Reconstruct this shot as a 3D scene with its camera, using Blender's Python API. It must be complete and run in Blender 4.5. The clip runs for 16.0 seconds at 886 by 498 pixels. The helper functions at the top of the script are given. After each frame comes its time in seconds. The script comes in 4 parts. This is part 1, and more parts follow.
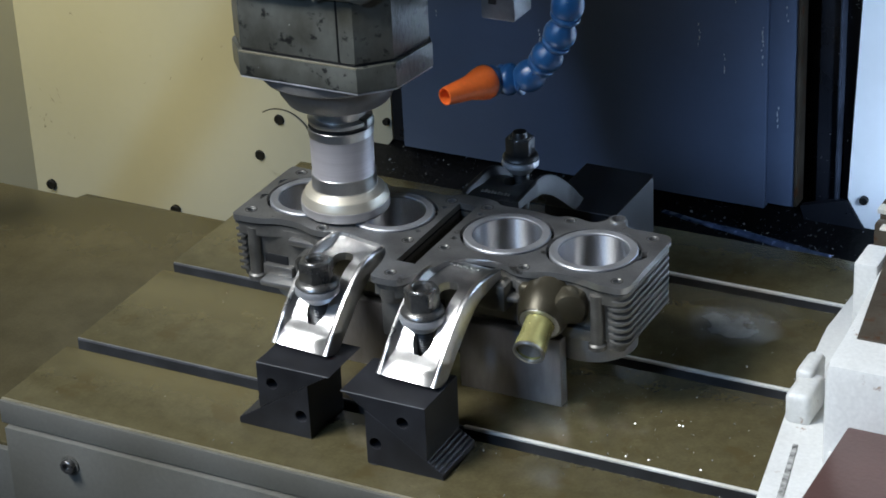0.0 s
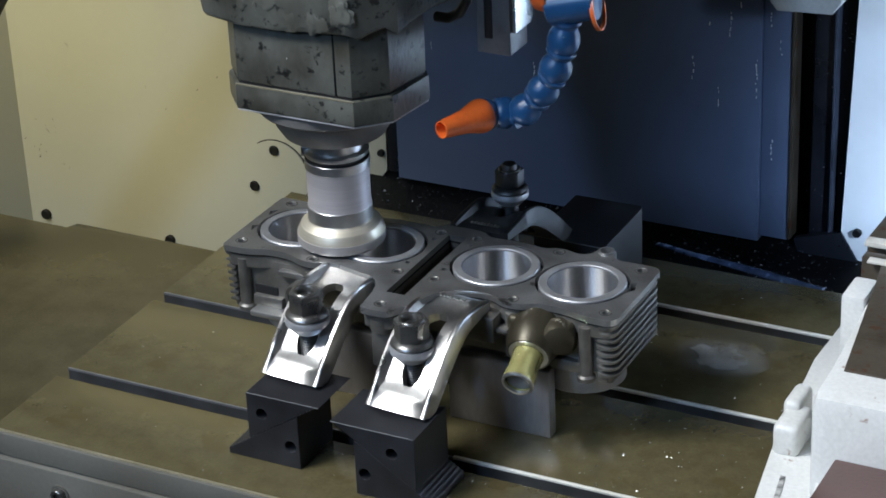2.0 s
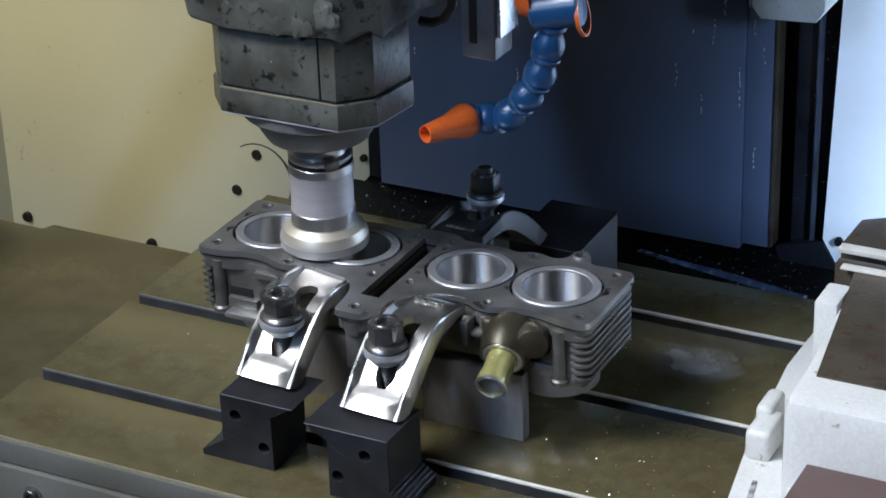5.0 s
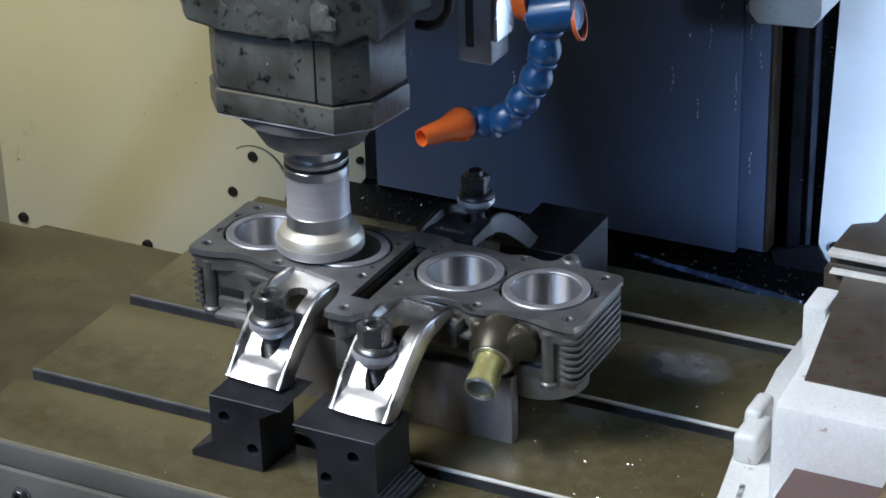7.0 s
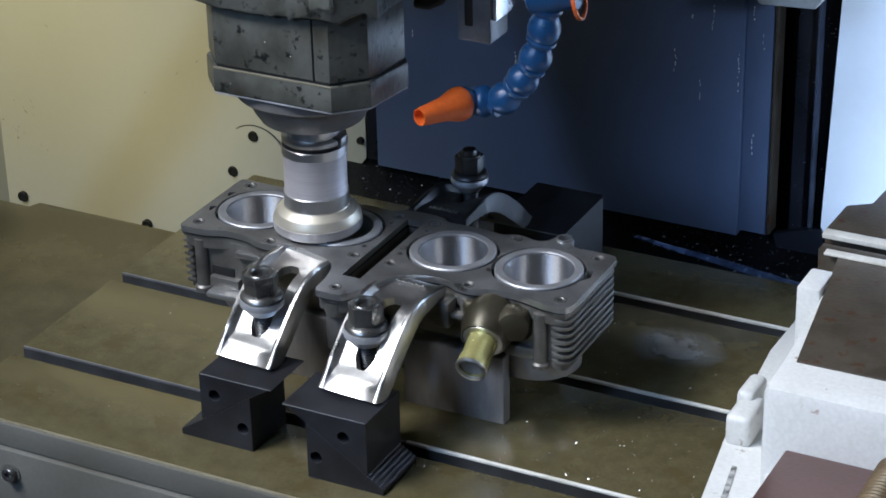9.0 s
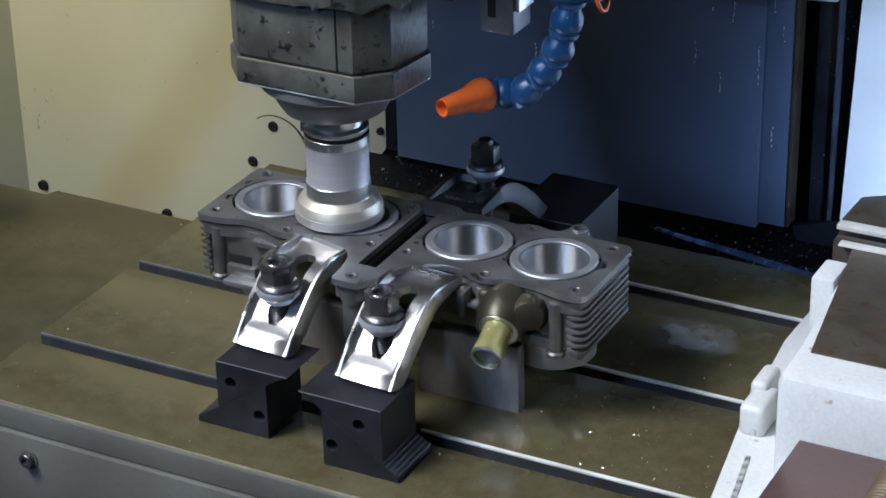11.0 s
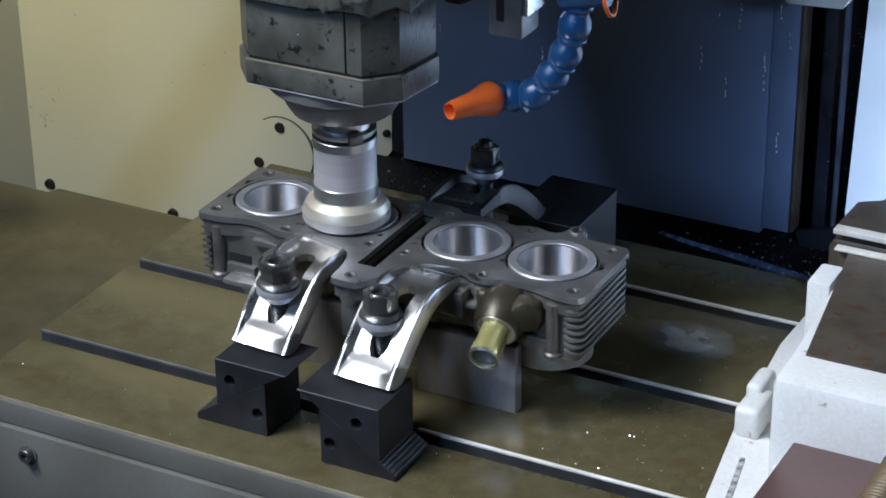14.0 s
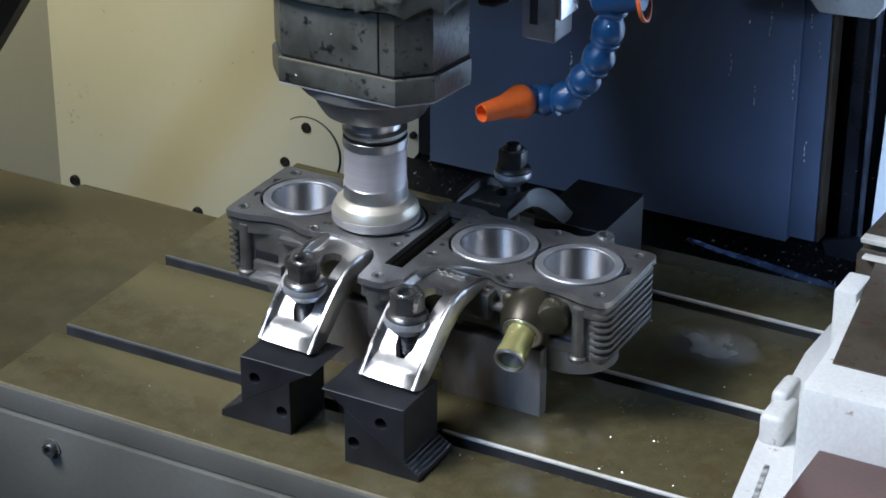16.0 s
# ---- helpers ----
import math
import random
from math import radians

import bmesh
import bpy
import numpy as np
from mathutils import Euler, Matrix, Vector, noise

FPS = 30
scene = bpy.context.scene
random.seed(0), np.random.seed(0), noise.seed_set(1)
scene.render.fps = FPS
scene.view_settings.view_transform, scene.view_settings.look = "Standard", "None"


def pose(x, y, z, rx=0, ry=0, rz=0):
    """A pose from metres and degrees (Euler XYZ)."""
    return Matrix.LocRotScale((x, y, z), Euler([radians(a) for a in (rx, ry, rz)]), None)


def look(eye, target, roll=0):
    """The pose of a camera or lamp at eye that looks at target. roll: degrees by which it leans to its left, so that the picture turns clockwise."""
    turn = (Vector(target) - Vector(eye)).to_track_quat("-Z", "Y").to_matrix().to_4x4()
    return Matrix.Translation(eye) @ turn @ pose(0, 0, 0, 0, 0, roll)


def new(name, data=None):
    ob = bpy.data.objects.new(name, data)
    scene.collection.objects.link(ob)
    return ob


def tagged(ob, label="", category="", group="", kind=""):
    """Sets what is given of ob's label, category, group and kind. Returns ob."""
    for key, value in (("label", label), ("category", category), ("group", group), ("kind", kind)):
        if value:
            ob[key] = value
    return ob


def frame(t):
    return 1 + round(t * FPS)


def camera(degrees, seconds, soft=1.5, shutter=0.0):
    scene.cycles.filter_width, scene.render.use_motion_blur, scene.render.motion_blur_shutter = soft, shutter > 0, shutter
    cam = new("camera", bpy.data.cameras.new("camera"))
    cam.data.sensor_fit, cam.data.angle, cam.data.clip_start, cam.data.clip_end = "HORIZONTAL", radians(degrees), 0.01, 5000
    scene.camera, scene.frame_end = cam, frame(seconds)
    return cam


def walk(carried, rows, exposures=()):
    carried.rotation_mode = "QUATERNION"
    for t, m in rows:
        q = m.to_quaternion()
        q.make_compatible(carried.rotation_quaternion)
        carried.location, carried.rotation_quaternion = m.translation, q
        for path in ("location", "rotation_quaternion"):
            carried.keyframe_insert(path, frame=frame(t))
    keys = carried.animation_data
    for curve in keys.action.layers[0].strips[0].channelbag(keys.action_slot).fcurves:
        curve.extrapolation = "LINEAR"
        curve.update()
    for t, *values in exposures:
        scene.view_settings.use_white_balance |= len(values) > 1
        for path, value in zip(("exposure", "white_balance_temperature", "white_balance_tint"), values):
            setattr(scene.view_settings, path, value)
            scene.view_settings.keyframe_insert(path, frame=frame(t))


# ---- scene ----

# ---------------- camera ----------------
cam = camera(21.573, 16.0, soft=1.7)
walk(cam, [
    (0.0, look((0.7931, -1.4835, 0.9589), (0.0543, -0.1131, 0.1597), -2.835)),
    (0.5, look((0.7916, -1.4857, 0.9604), (0.0579, -0.1106, 0.1647), -2.733)),
    (1.0, look((0.7919, -1.4870, 0.9609), (0.0560, -0.1092, 0.1718), -2.672)),
    (1.5, look((0.7898, -1.4876, 0.9618), (0.0530, -0.1074, 0.1777), -2.497)),
    (2.0, look((0.7909, -1.4888, 0.9659), (0.0553, -0.1064, 0.1846), -2.550)),
    (2.5, look((0.7927, -1.4899, 0.9648), (0.0630, -0.1017, 0.1883), -2.537)),
    (3.0, look((0.7904, -1.4877, 0.9622), (0.0635, -0.0975, 0.1866), -2.127)),
    (3.5, look((0.7873, -1.4844, 0.9608), (0.0628, -0.0941, 0.1832), -2.023)),
    (4.0, look((0.7888, -1.4898, 0.9623), (0.0648, -0.0990, 0.1851), -1.896)),
    (6.5, look((0.7879, -1.4917, 0.9648), (0.0679, -0.0985, 0.1883), -1.787)),
    (7.0, look((0.7886, -1.4898, 0.9653), (0.0684, -0.0963, 0.1893), -1.527)),
    (7.5, look((0.7957, -1.4892, 0.9628), (0.0832, -0.0914, 0.1875), -1.411)),
    (8.0, look((0.7912, -1.4817, 0.9594), (0.0808, -0.0868, 0.1770), -1.012)),
    (8.5, look((0.7894, -1.4780, 0.9577), (0.0696, -0.0897, 0.1723), -1.204)),
    (9.0, look((0.7908, -1.4776, 0.9581), (0.0680, -0.0920, 0.1707), -1.315)),
    (9.5, look((0.7882, -1.4846, 0.9581), (0.0609, -0.1024, 0.1687), -1.139)),
    (10.0, look((0.7874, -1.4843, 0.9588), (0.0570, -0.1047, 0.1678), -1.193)),
    (12.5, look((0.7864, -1.4910, 0.9611), (0.0589, -0.1129, 0.1650), -0.736)),
    (13.0, look((0.7840, -1.4921, 0.9611), (0.0573, -0.1135, 0.1650), -0.449)),
    (13.5, look((0.7852, -1.4931, 0.9628), (0.0555, -0.1156, 0.1674), -0.485)),
    (14.0, look((0.7875, -1.4955, 0.9644), (0.0563, -0.1164, 0.1732), -0.662)),
    (14.5, look((0.7803, -1.4995, 0.9647), (0.0486, -0.1201, 0.1745), 0.131)),
    (15.0, look((0.7762, -1.5027, 0.9636), (0.0408, -0.1247, 0.1745), 0.288)),
    (15.5, look((0.7741, -1.4999, 0.9625), (0.0300, -0.1263, 0.1739), 0.207)),
    (16.0, look((0.7772, -1.5021, 0.9623), (0.0362, -0.1263, 0.1744), 0.213)),
], [(0.0, -0.09, 6550, 11), (3.0, -0.09, 6490, 12), (6.5, -0.09, 6330, 14), (8.0, -0.09, 6310, 14), (12.5, -0.09, 6170, 14), (16.0, -0.09, 6200, 14)])

# ---------------- light ----------------
world = bpy.data.worlds.new("workshop_world")
scene.world = world
world.use_nodes = True
world.node_tree.nodes["Background"].inputs[0].default_value = (0.55, 0.68, 1.0, 1)
world.node_tree.nodes["Background"].inputs[1].default_value = 0.0012


def area_lamp(name, eye, target, sx, sy, power, colour, spread=180):
    data = bpy.data.lights.new(name, "AREA")
    data.shape, data.size, data.size_y, data.energy, data.color, data.spread = "RECTANGLE", sx, sy, power, colour, radians(spread)
    ob = new(name, data)
    ob.matrix_world = look(eye, target)
    return ob


# daylight through the workshop window, and the strip light over the machine
area_lamp("window_light", (1.50, -0.60, 0.75), (0.74, 0.545, 0.09), 0.25, 0.25, 9.5, (0.52, 0.71, 1.0), 36)
area_lamp("doorway_light", (-0.38, -2.5, 1.70), (0.0, 0.0, 0.0), 0.26, 0.26, 30, (0.40, 0.63, 1.0))
area_lamp("overhead_light", (-0.92, -1.20, 2.00), (0.30, -0.20, 0.0), 0.9, 0.60, 24, (0.91, 0.96, 1.0), 90)
# low yellow lamp added to warm the left guard; no fitting there
area_lamp("wall_warm_fill", (-0.90, -0.20, 0.28), (-0.72, 0.545, -0.02), 0.30, 0.12, 0.62, (1.0, 0.80, 0.14), 70)


# ---------------- materials ----------------
def node_mat(name, base, rough=0.5, metal=0.0, dark=None, scale=30.0, amount=0.5, fine=400.0, bump=0.15, dist=0.0006,
             spec=0.5, spots=None, spot_scale=60.0, spot_at=0.62, stretch=(1, 1, 1), rough_var=0.15, speck=0.35):
    m = bpy.data.materials.new(name)
    m.use_nodes = True
    nt = m.node_tree
    nd, ln = nt.nodes, nt.links
    b = nd["Principled BSDF"]
    b.inputs["Metallic"].default_value = metal
    b.inputs["Specular IOR Level"].default_value = spec
    tc = nd.new("ShaderNodeTexCoord")
    mp = nd.new("ShaderNodeMapping")
    mp.inputs["Scale"].default_value = stretch
    ln.new(tc.outputs["Object"], mp.inputs["Vector"])
    n1 = nd.new("ShaderNodeTexNoise")
    n1.inputs["Scale"].default_value, n1.inputs["Detail"].default_value = scale, 6
    n2 = nd.new("ShaderNodeTexNoise")
    n2.inputs["Scale"].default_value, n2.inputs["Detail"].default_value = fine, 4
    ln.new(mp.outputs[0], n1.inputs["Vector"])
    ln.new(mp.outputs[0], n2.inputs["Vector"])
    dark = dark or tuple(c * 0.55 for c in base)
    r1 = nd.new("ShaderNodeValToRGB")
    r1.color_ramp.elements[0].position, r1.color_ramp.elements[1].position = 0.5 - amount * 0.4, 0.5 + amount * 0.25
    r1.color_ramp.elements[0].color, r1.color_ramp.elements[1].color = (*dark, 1), (*base, 1)
    ln.new(n1.outputs["Fac"], r1.inputs[0])
    mx = nd.new("ShaderNodeMix")
    mx.data_type, mx.blend_type = "RGBA", "MULTIPLY"
    mx.inputs["Factor"].default_value = speck
    ln.new(r1.outputs[0], mx.inputs["A"])
    ln.new(n2.outputs["Color"], mx.inputs["B"])
    g = nd.new("ShaderNodeHueSaturation")
    g.inputs["Saturation"].default_value = 1.0
    g.inputs["Value"].default_value = 1.2
    bw = nd.new("ShaderNodeRGBToBW")
    ln.new(n2.outputs["Color"], bw.inputs[0])
    ln.new(bw.outputs[0], mx.inputs["B"])
    ln.new(mx.outputs["Result"], g.inputs["Color"])
    col = g.outputs[0]
    if spots:
        n3 = nd.new("ShaderNodeTexNoise")
        n3.inputs["Scale"].default_value, n3.inputs["Detail"].default_value = spot_scale, 8
        n3.inputs["Roughness"].default_value = 0.65
        ln.new(tc.outputs["Object"], n3.inputs["Vector"])
        r3 = nd.new("ShaderNodeValToRGB")
        r3.color_ramp.elements[0].position, r3.color_ramp.elements[1].position = spot_at, spot_at + 0.06
        ln.new(n3.outputs["Fac"], r3.inputs[0])
        m3 = nd.new("ShaderNodeMix")
        m3.data_type = "RGBA"
        m3.inputs["B"].default_value = (*spots, 1)
        ln.new(r3.outputs[0], m3.inputs["Factor"])
        ln.new(col, m3.inputs["A"])
        col = m3.outputs["Result"]
    ln.new(col, b.inputs["Base Color"])
    mr = nd.new("ShaderNodeMapRange")
    mr.inputs["To Min"].default_value, mr.inputs["To Max"].default_value = max(0.05, rough - rough_var), min(1, rough + rough_var)
    ln.new(n1.outputs["Fac"], mr.inputs["Value"])
    ln.new(mr.outputs[0], b.inputs["Roughness"])
    bp = nd.new("ShaderNodeBump")
    bp.inputs["Strength"].default_value, bp.inputs["Distance"].default_value = bump, dist
    ln.new(n2.outputs["Fac"], bp.inputs["Height"])
    ln.new(bp.outputs[0], b.inputs["Normal"])
    return m


M_TABLE = node_mat("oily_table_steel", (0.132, 0.112, 0.055), 0.20, 0.25, (0.085, 0.070, 0.034), 60, 0.9, 420, 0.04, 0.0003, rough_var=0.06, speck=0.45,
                   spots=(0.096, 0.075, 0.033), spot_scale=20, spot_at=0.56)
M_WING = node_mat("oily_wing_cover", (0.098, 0.081, 0.041), 0.24, 0.2, (0.066, 0.054, 0.026), 30, 0.7, 420, 0.04, 0.0003, rough_var=0.06, speck=0.4)
M_SLOT = node_mat("ground_steel", (0.55, 0.55, 0.56), 0.38, 0.5, (0.30, 0.30, 0.31), 40, 0.6, 300, 0.1)
M_SLOTWALL = node_mat("shaded_slot_wall", (0.085, 0.085, 0.085), 0.40, 0.5, (0.045, 0.044, 0.042), 30, 0.7, 300, 0.1)
# near-white: worn jaw edges, and the glint painted on slot edges
M_GLINTWORN = node_mat("glint_and_worn_edge", (0.94, 0.92, 0.86), 0.34, 0.2, (0.46, 0.43, 0.34), 22, 0.8, 300, 0.05)
M_EDGE = node_mat("worn_table_edge", (0.30, 0.27, 0.19), 0.35, 0.3, (0.16, 0.14, 0.09), 50, 0.8, 300, 0.1)
M_APRON = node_mat("grey_apron_paint", (0.13, 0.127, 0.110), 0.5, 0.1, (0.095, 0.090, 0.072), 12, 0.8, 300, 0.1)
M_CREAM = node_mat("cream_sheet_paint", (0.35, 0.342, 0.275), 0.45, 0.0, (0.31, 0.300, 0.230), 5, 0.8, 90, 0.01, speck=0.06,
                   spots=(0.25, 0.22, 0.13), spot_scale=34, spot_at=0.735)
# guard paint made paler to paint in daylight; also colours chip streaks
M_PALE = node_mat("daylit_guard_pale", (0.80, 0.81, 0.81), 0.45, 0.0, (0.72, 0.73, 0.72), 5, 0.8, 90, 0.01, speck=0.06)
M_BLUEGREY = node_mat("blue_grey_cover", (0.108, 0.144, 0.230), 0.34, 0.1, (0.072, 0.098, 0.155), 7, 0.8, 200, 0.02, speck=0.1)
# near-black: oily grime with the shade of trough and gaps painted in
M_DARK = node_mat("grime_and_shade_black", (0.004, 0.004, 0.005), 0.36, 0.0, (0.002, 0.002, 0.002), 25, 0.9, 200, 0.4, 0.002, spec=0.3)
M_TRIM = node_mat("dark_trim_paint", (0.017, 0.019, 0.026), 0.30, 0.1, (0.005, 0.006, 0.008), 20, 0.8, 200, 0.1)
M_RIDGE = node_mat("grimy_blue_ridge", (0.070, 0.085, 0.120), 0.35, 0.1, (0.015, 0.017, 0.022), 45, 0.8, 300, 0.15)
M_ALU = node_mat("machined_alloy", (0.46, 0.455, 0.445), 0.34, 0.85, (0.24, 0.235, 0.225), 32, 0.8, 500, 0.06, 0.0003, spots=(0.11, 0.105, 0.095), spot_scale=48, spot_at=0.62)
M_CAST = node_mat("cast_alloy", (0.25, 0.24, 0.22), 0.42, 0.7, (0.085, 0.08, 0.07), 40, 0.8, 700, 0.35, 0.0005)
M_POLISH = node_mat("polished_steel", (0.66, 0.65, 0.63), 0.30, 0.95, (0.55, 0.54, 0.52), 30, 0.6, 900, 0.05, 0.0002, rough_var=0.06)
# brown casting of the outlet boss; also paints shade in the chain tunnel
M_CASTDARK = node_mat("brown_boss_and_shade", (0.070, 0.060, 0.038), 0.38, 0.55, (0.030, 0.025, 0.015), 40, 0.8, 600, 0.3, 0.0005)
M_BORE = node_mat("honed_bore", (0.80, 0.80, 0.81), 0.36, 1.0, (0.66, 0.66, 0.68), 16, 0.8, 900, 0.06, 0.0002, rough_var=0.06, stretch=(1, 1, 0.3))
_hn = M_BORE.node_tree
_tg = _hn.nodes.new("ShaderNodeTangent")
_tg.direction_type, _tg.axis = "RADIAL", "Z"
_hb = _hn.nodes["Principled BSDF"]
_hb.inputs["Anisotropic"].default_value, _hb.inputs["Anisotropic Rotation"].default_value = 0.92, 0.25
_hn.links.new(_tg.outputs[0], _hb.inputs["Tangent"])
M_LINER = node_mat("iron_liner", (0.40, 0.40, 0.41), 0.50, 0.7, (0.30, 0.30, 0.30), 40, 0.7, 600, 0.08, 0.0003)
M_CLAMP = node_mat("forged_clamp_steel", (0.66, 0.65, 0.63), 0.32, 1.0, (0.46, 0.45, 0.43), 30, 0.8, 400, 0.12, 0.0006)
M_BAR = node_mat("ground_bar_steel", (0.38, 0.37, 0.39), 0.34, 0.7, (0.13, 0.11, 0.085), 24, 0.8, 300, 0.08, stretch=(1, 1, 0.3))
# blue of the light streak on the oil, painted as a colour
M_SHEEN = node_mat("painted_blue_glint", (0.13, 0.19, 0.34), 0.26, 0.4, (0.004, 0.005, 0.008), 45, 0.8, 500, 0.3, 0.001)
# dark steel of studs and grooves; on the rear clamp it paints shade
M_CLAMPDARK = node_mat("dark_steel_and_shade", (0.10, 0.10, 0.10), 0.42, 0.85, (0.04, 0.04, 0.04), 40, 0.8, 500, 0.2, 0.0005)
M_NUT = node_mat("blackened_nut", (0.24, 0.235, 0.22), 0.30, 0.85, (0.11, 0.105, 0.10), 60, 0.8, 600, 0.15, 0.0004)
M_BLACKBLK = node_mat("blued_step_block", (0.031, 0.032, 0.037), 0.40, 0.25, (0.010, 0.010, 0.011), 30, 0.7, 500, 0.1, 0.0004)
M_TOOL = node_mat("ground_tool_steel", (0.56, 0.53, 0.52), 0.44, 0.65, (0.38, 0.355, 0.33), 20, 0.5, 400, 0.03, 0.0002, stretch=(0.1, 0.1, 6))
M_TOOLBODY = node_mat("satin_tool_body", (0.56, 0.52, 0.52), 0.46, 0.5, (0.48, 0.445, 0.44), 15, 0.5, 300, 0.03, 0.0002, stretch=(0.1, 0.1, 6))
M_NICKEL = node_mat("nickel_cutter", (0.72, 0.66, 0.53), 0.44, 0.75, (0.56, 0.50, 0.40), 15, 0.5, 300, 0.03, 0.0002, stretch=(0.1, 0.1, 6))
M_HEAD = node_mat("oily_head_casting", (0.118, 0.119, 0.102), 0.38, 0.15, (0.024, 0.021, 0.011), 26, 0.62, 240, 0.4, 0.0012, rough_var=0.2, stretch=(1, 1, 0.7),
                  spots=(0.012, 0.012, 0.011), spot_scale=85, spot_at=0.575)
M_HEADRIM = node_mat("spindle_nose_grey", (0.21, 0.20, 0.19), 0.42, 0.4, (0.12, 0.115, 0.105), 18, 0.8, 240, 0.1)
M_WHITE = node_mat("white_vise_paint", (0.69, 0.69, 0.665), 0.42, 0.0, (0.58, 0.575, 0.54), 18, 0.8, 300, 0.1, 0.0006,
                   spots=(0.24, 0.13, 0.065), spot_scale=42, spot_at=0.635)
M_GROOVE = node_mat("grimy_worn_paint", (0.46, 0.455, 0.43), 0.5, 0.0, (0.05, 0.05, 0.045), 160, 0.5, 400, 0.3, 0.0008)
M_RUST = node_mat("rusty_jaw_steel", (0.105, 0.088, 0.066), 0.36, 0.3, (0.042, 0.032, 0.022), 34, 0.9, 300, 0.3, 0.0008,
                  spots=(0.080, 0.036, 0.017), spot_scale=60, spot_at=0.57)
M_REDRUST = node_mat("red_brown_bed", (0.15, 0.085, 0.075), 0.35, 0.3, (0.09, 0.045, 0.035), 22, 1.0, 300, 0.15, 0.0008)
M_SCREW = node_mat("bronze_screw", (0.28, 0.19, 0.10), 0.4, 0.7, (0.15, 0.10, 0.05), 40, 0.8, 300, 0.1)
M_BRASS = node_mat("zinc_brass_pipe", (0.86, 0.80, 0.34), 0.26, 0.7, (0.58, 0.52, 0.18), 40, 0.8, 500, 0.1)
M_BLUE = node_mat("blue_hose_plastic", (0.014, 0.085, 0.22), 0.33, 0.0, (0.010, 0.055, 0.15), 40, 0.7, 300, 0.05)
M_ORANGE = node_mat("orange_nozzle_plastic", (0.80, 0.15, 0.025), 0.36, 0.0, (0.65, 0.11, 0.02), 40, 0.7, 300, 0.05)
M_CHIP = node_mat("bright_chips", (0.75, 0.75, 0.76), 0.25, 1.0, (0.6, 0.6, 0.62), 40, 0.5, 300, 0.0)
M_CHIPDARK = node_mat("oily_chips", (0.36, 0.40, 0.46), 0.26, 0.9, (0.05, 0.055, 0.06), 200, 0.8, 300, 0.0)
# black painted as shade in holes and gaps; also black screw heads
M_HOLE = node_mat("hole_shade_black", (0.005, 0.005, 0.005), 0.6, 0.0, (0.003, 0.003, 0.003), 30, 0.5, 300, 0.1)
M_RUBBER = node_mat("black_cable", (0.018, 0.018, 0.02), 0.5, 0.0, (0.01, 0.01, 0.01), 30, 0.5, 300, 0.1)
M_BRACKET = node_mat("grimy_grey_bracket", (0.20, 0.20, 0.205), 0.35, 0.3, (0.10, 0.10, 0.10), 30, 0.9, 300, 0.2)
M_ROOM = node_mat("workshop_wall", (0.20, 0.20, 0.20), 0.8, 0.0, (0.15, 0.15, 0.15), 2, 0.7, 60, 0.1)
M_FLOOR = node_mat("concrete_floor", (0.22, 0.21, 0.2), 0.8, 0.0, (0.14, 0.13, 0.12), 2, 0.8, 60, 0.2)


# ---------------- mesh helpers ----------------
def part(name, bm, material, parent=None, label="", smooth=True, angle=35):
    me = bpy.data.meshes.new(name)
    bmesh.ops.recalc_face_normals(bm, faces=bm.faces)
    bm.to_mesh(me)
    bm.free()
    me.materials.append(material)
    if smooth:
        me.shade_smooth()
        me.set_sharp_from_angle(angle=radians(angle))
    ob = new(name, me)
    if parent:
        ob.parent = parent
    if label:
        ob["label"] = label
    return ob


def thing(name, label, category, m=None, group="", kind=""):
    ob = tagged(new(name), label, category, group, kind)
    ob.empty_display_size = 0.01
    if m is not None:
        ob.matrix_basis = m
    return ob


def bevelled(bm, w, seg=2, limit=25):
    if w > 0:
        es = [e for e in bm.edges if len(e.link_faces) == 2 and e.calc_face_angle(0) > radians(limit)]
        bmesh.ops.bevel(bm, geom=es, offset=w, segments=seg, affect="EDGES", profile=0.5, clamp_overlap=True)
    return bm


def box(x0, x1, y0, y1, z0, z1, w=0.0008, seg=2):
    bm = bmesh.new()
    bmesh.ops.create_cube(bm, size=1)
    for v in bm.verts:
        v.co = ((x0 + x1) / 2 + v.co.x * (x1 - x0), (y0 + y1) / 2 + v.co.y * (y1 - y0), (z0 + z1) / 2 + v.co.z * (z1 - z0))
    return bevelled(bm, w, seg)


def ring(cx, cy, r, n=32, phase=0.0):
    return [(cx + r * math.cos(2 * math.pi * i / n + phase), cy + r * math.sin(2 * math.pi * i / n + phase)) for i in range(n)]


def plate(outer, holes, z0, z1, w=0.0):
    """A flat plate of an outline with holes, from z0 to z1."""
    bm = bmesh.new()
    es = []
    for loop in (outer, *holes):
        vs = [bm.verts.new((x, y, z0)) for x, y in loop]
        es += [bm.edges.new((vs[i], vs[(i + 1) % len(vs)])) for i in range(len(vs))]
    bmesh.ops.triangle_fill(bm, use_beauty=True, use_dissolve=False, edges=es)
    out = bmesh.ops.extrude_face_region(bm, geom=bm.faces[:])
    for v in out["geom"]:
        if isinstance(v, bmesh.types.BMVert):
            v.co.z = z1
    bmesh.ops.recalc_face_normals(bm, faces=bm.faces)
    return bevelled(bm, w, 2, 50)


def turn(bm, m):
    bmesh.ops.transform(bm, matrix=m, verts=bm.verts)
    return bm


def join(*bms):
    a = bms[0]
    for b in bms[1:]:
        me = bpy.data.meshes.new("tmp")
        b.to_mesh(me)
        b.free()
        a.from_mesh(me)
        bpy.data.meshes.remove(me)
    return a


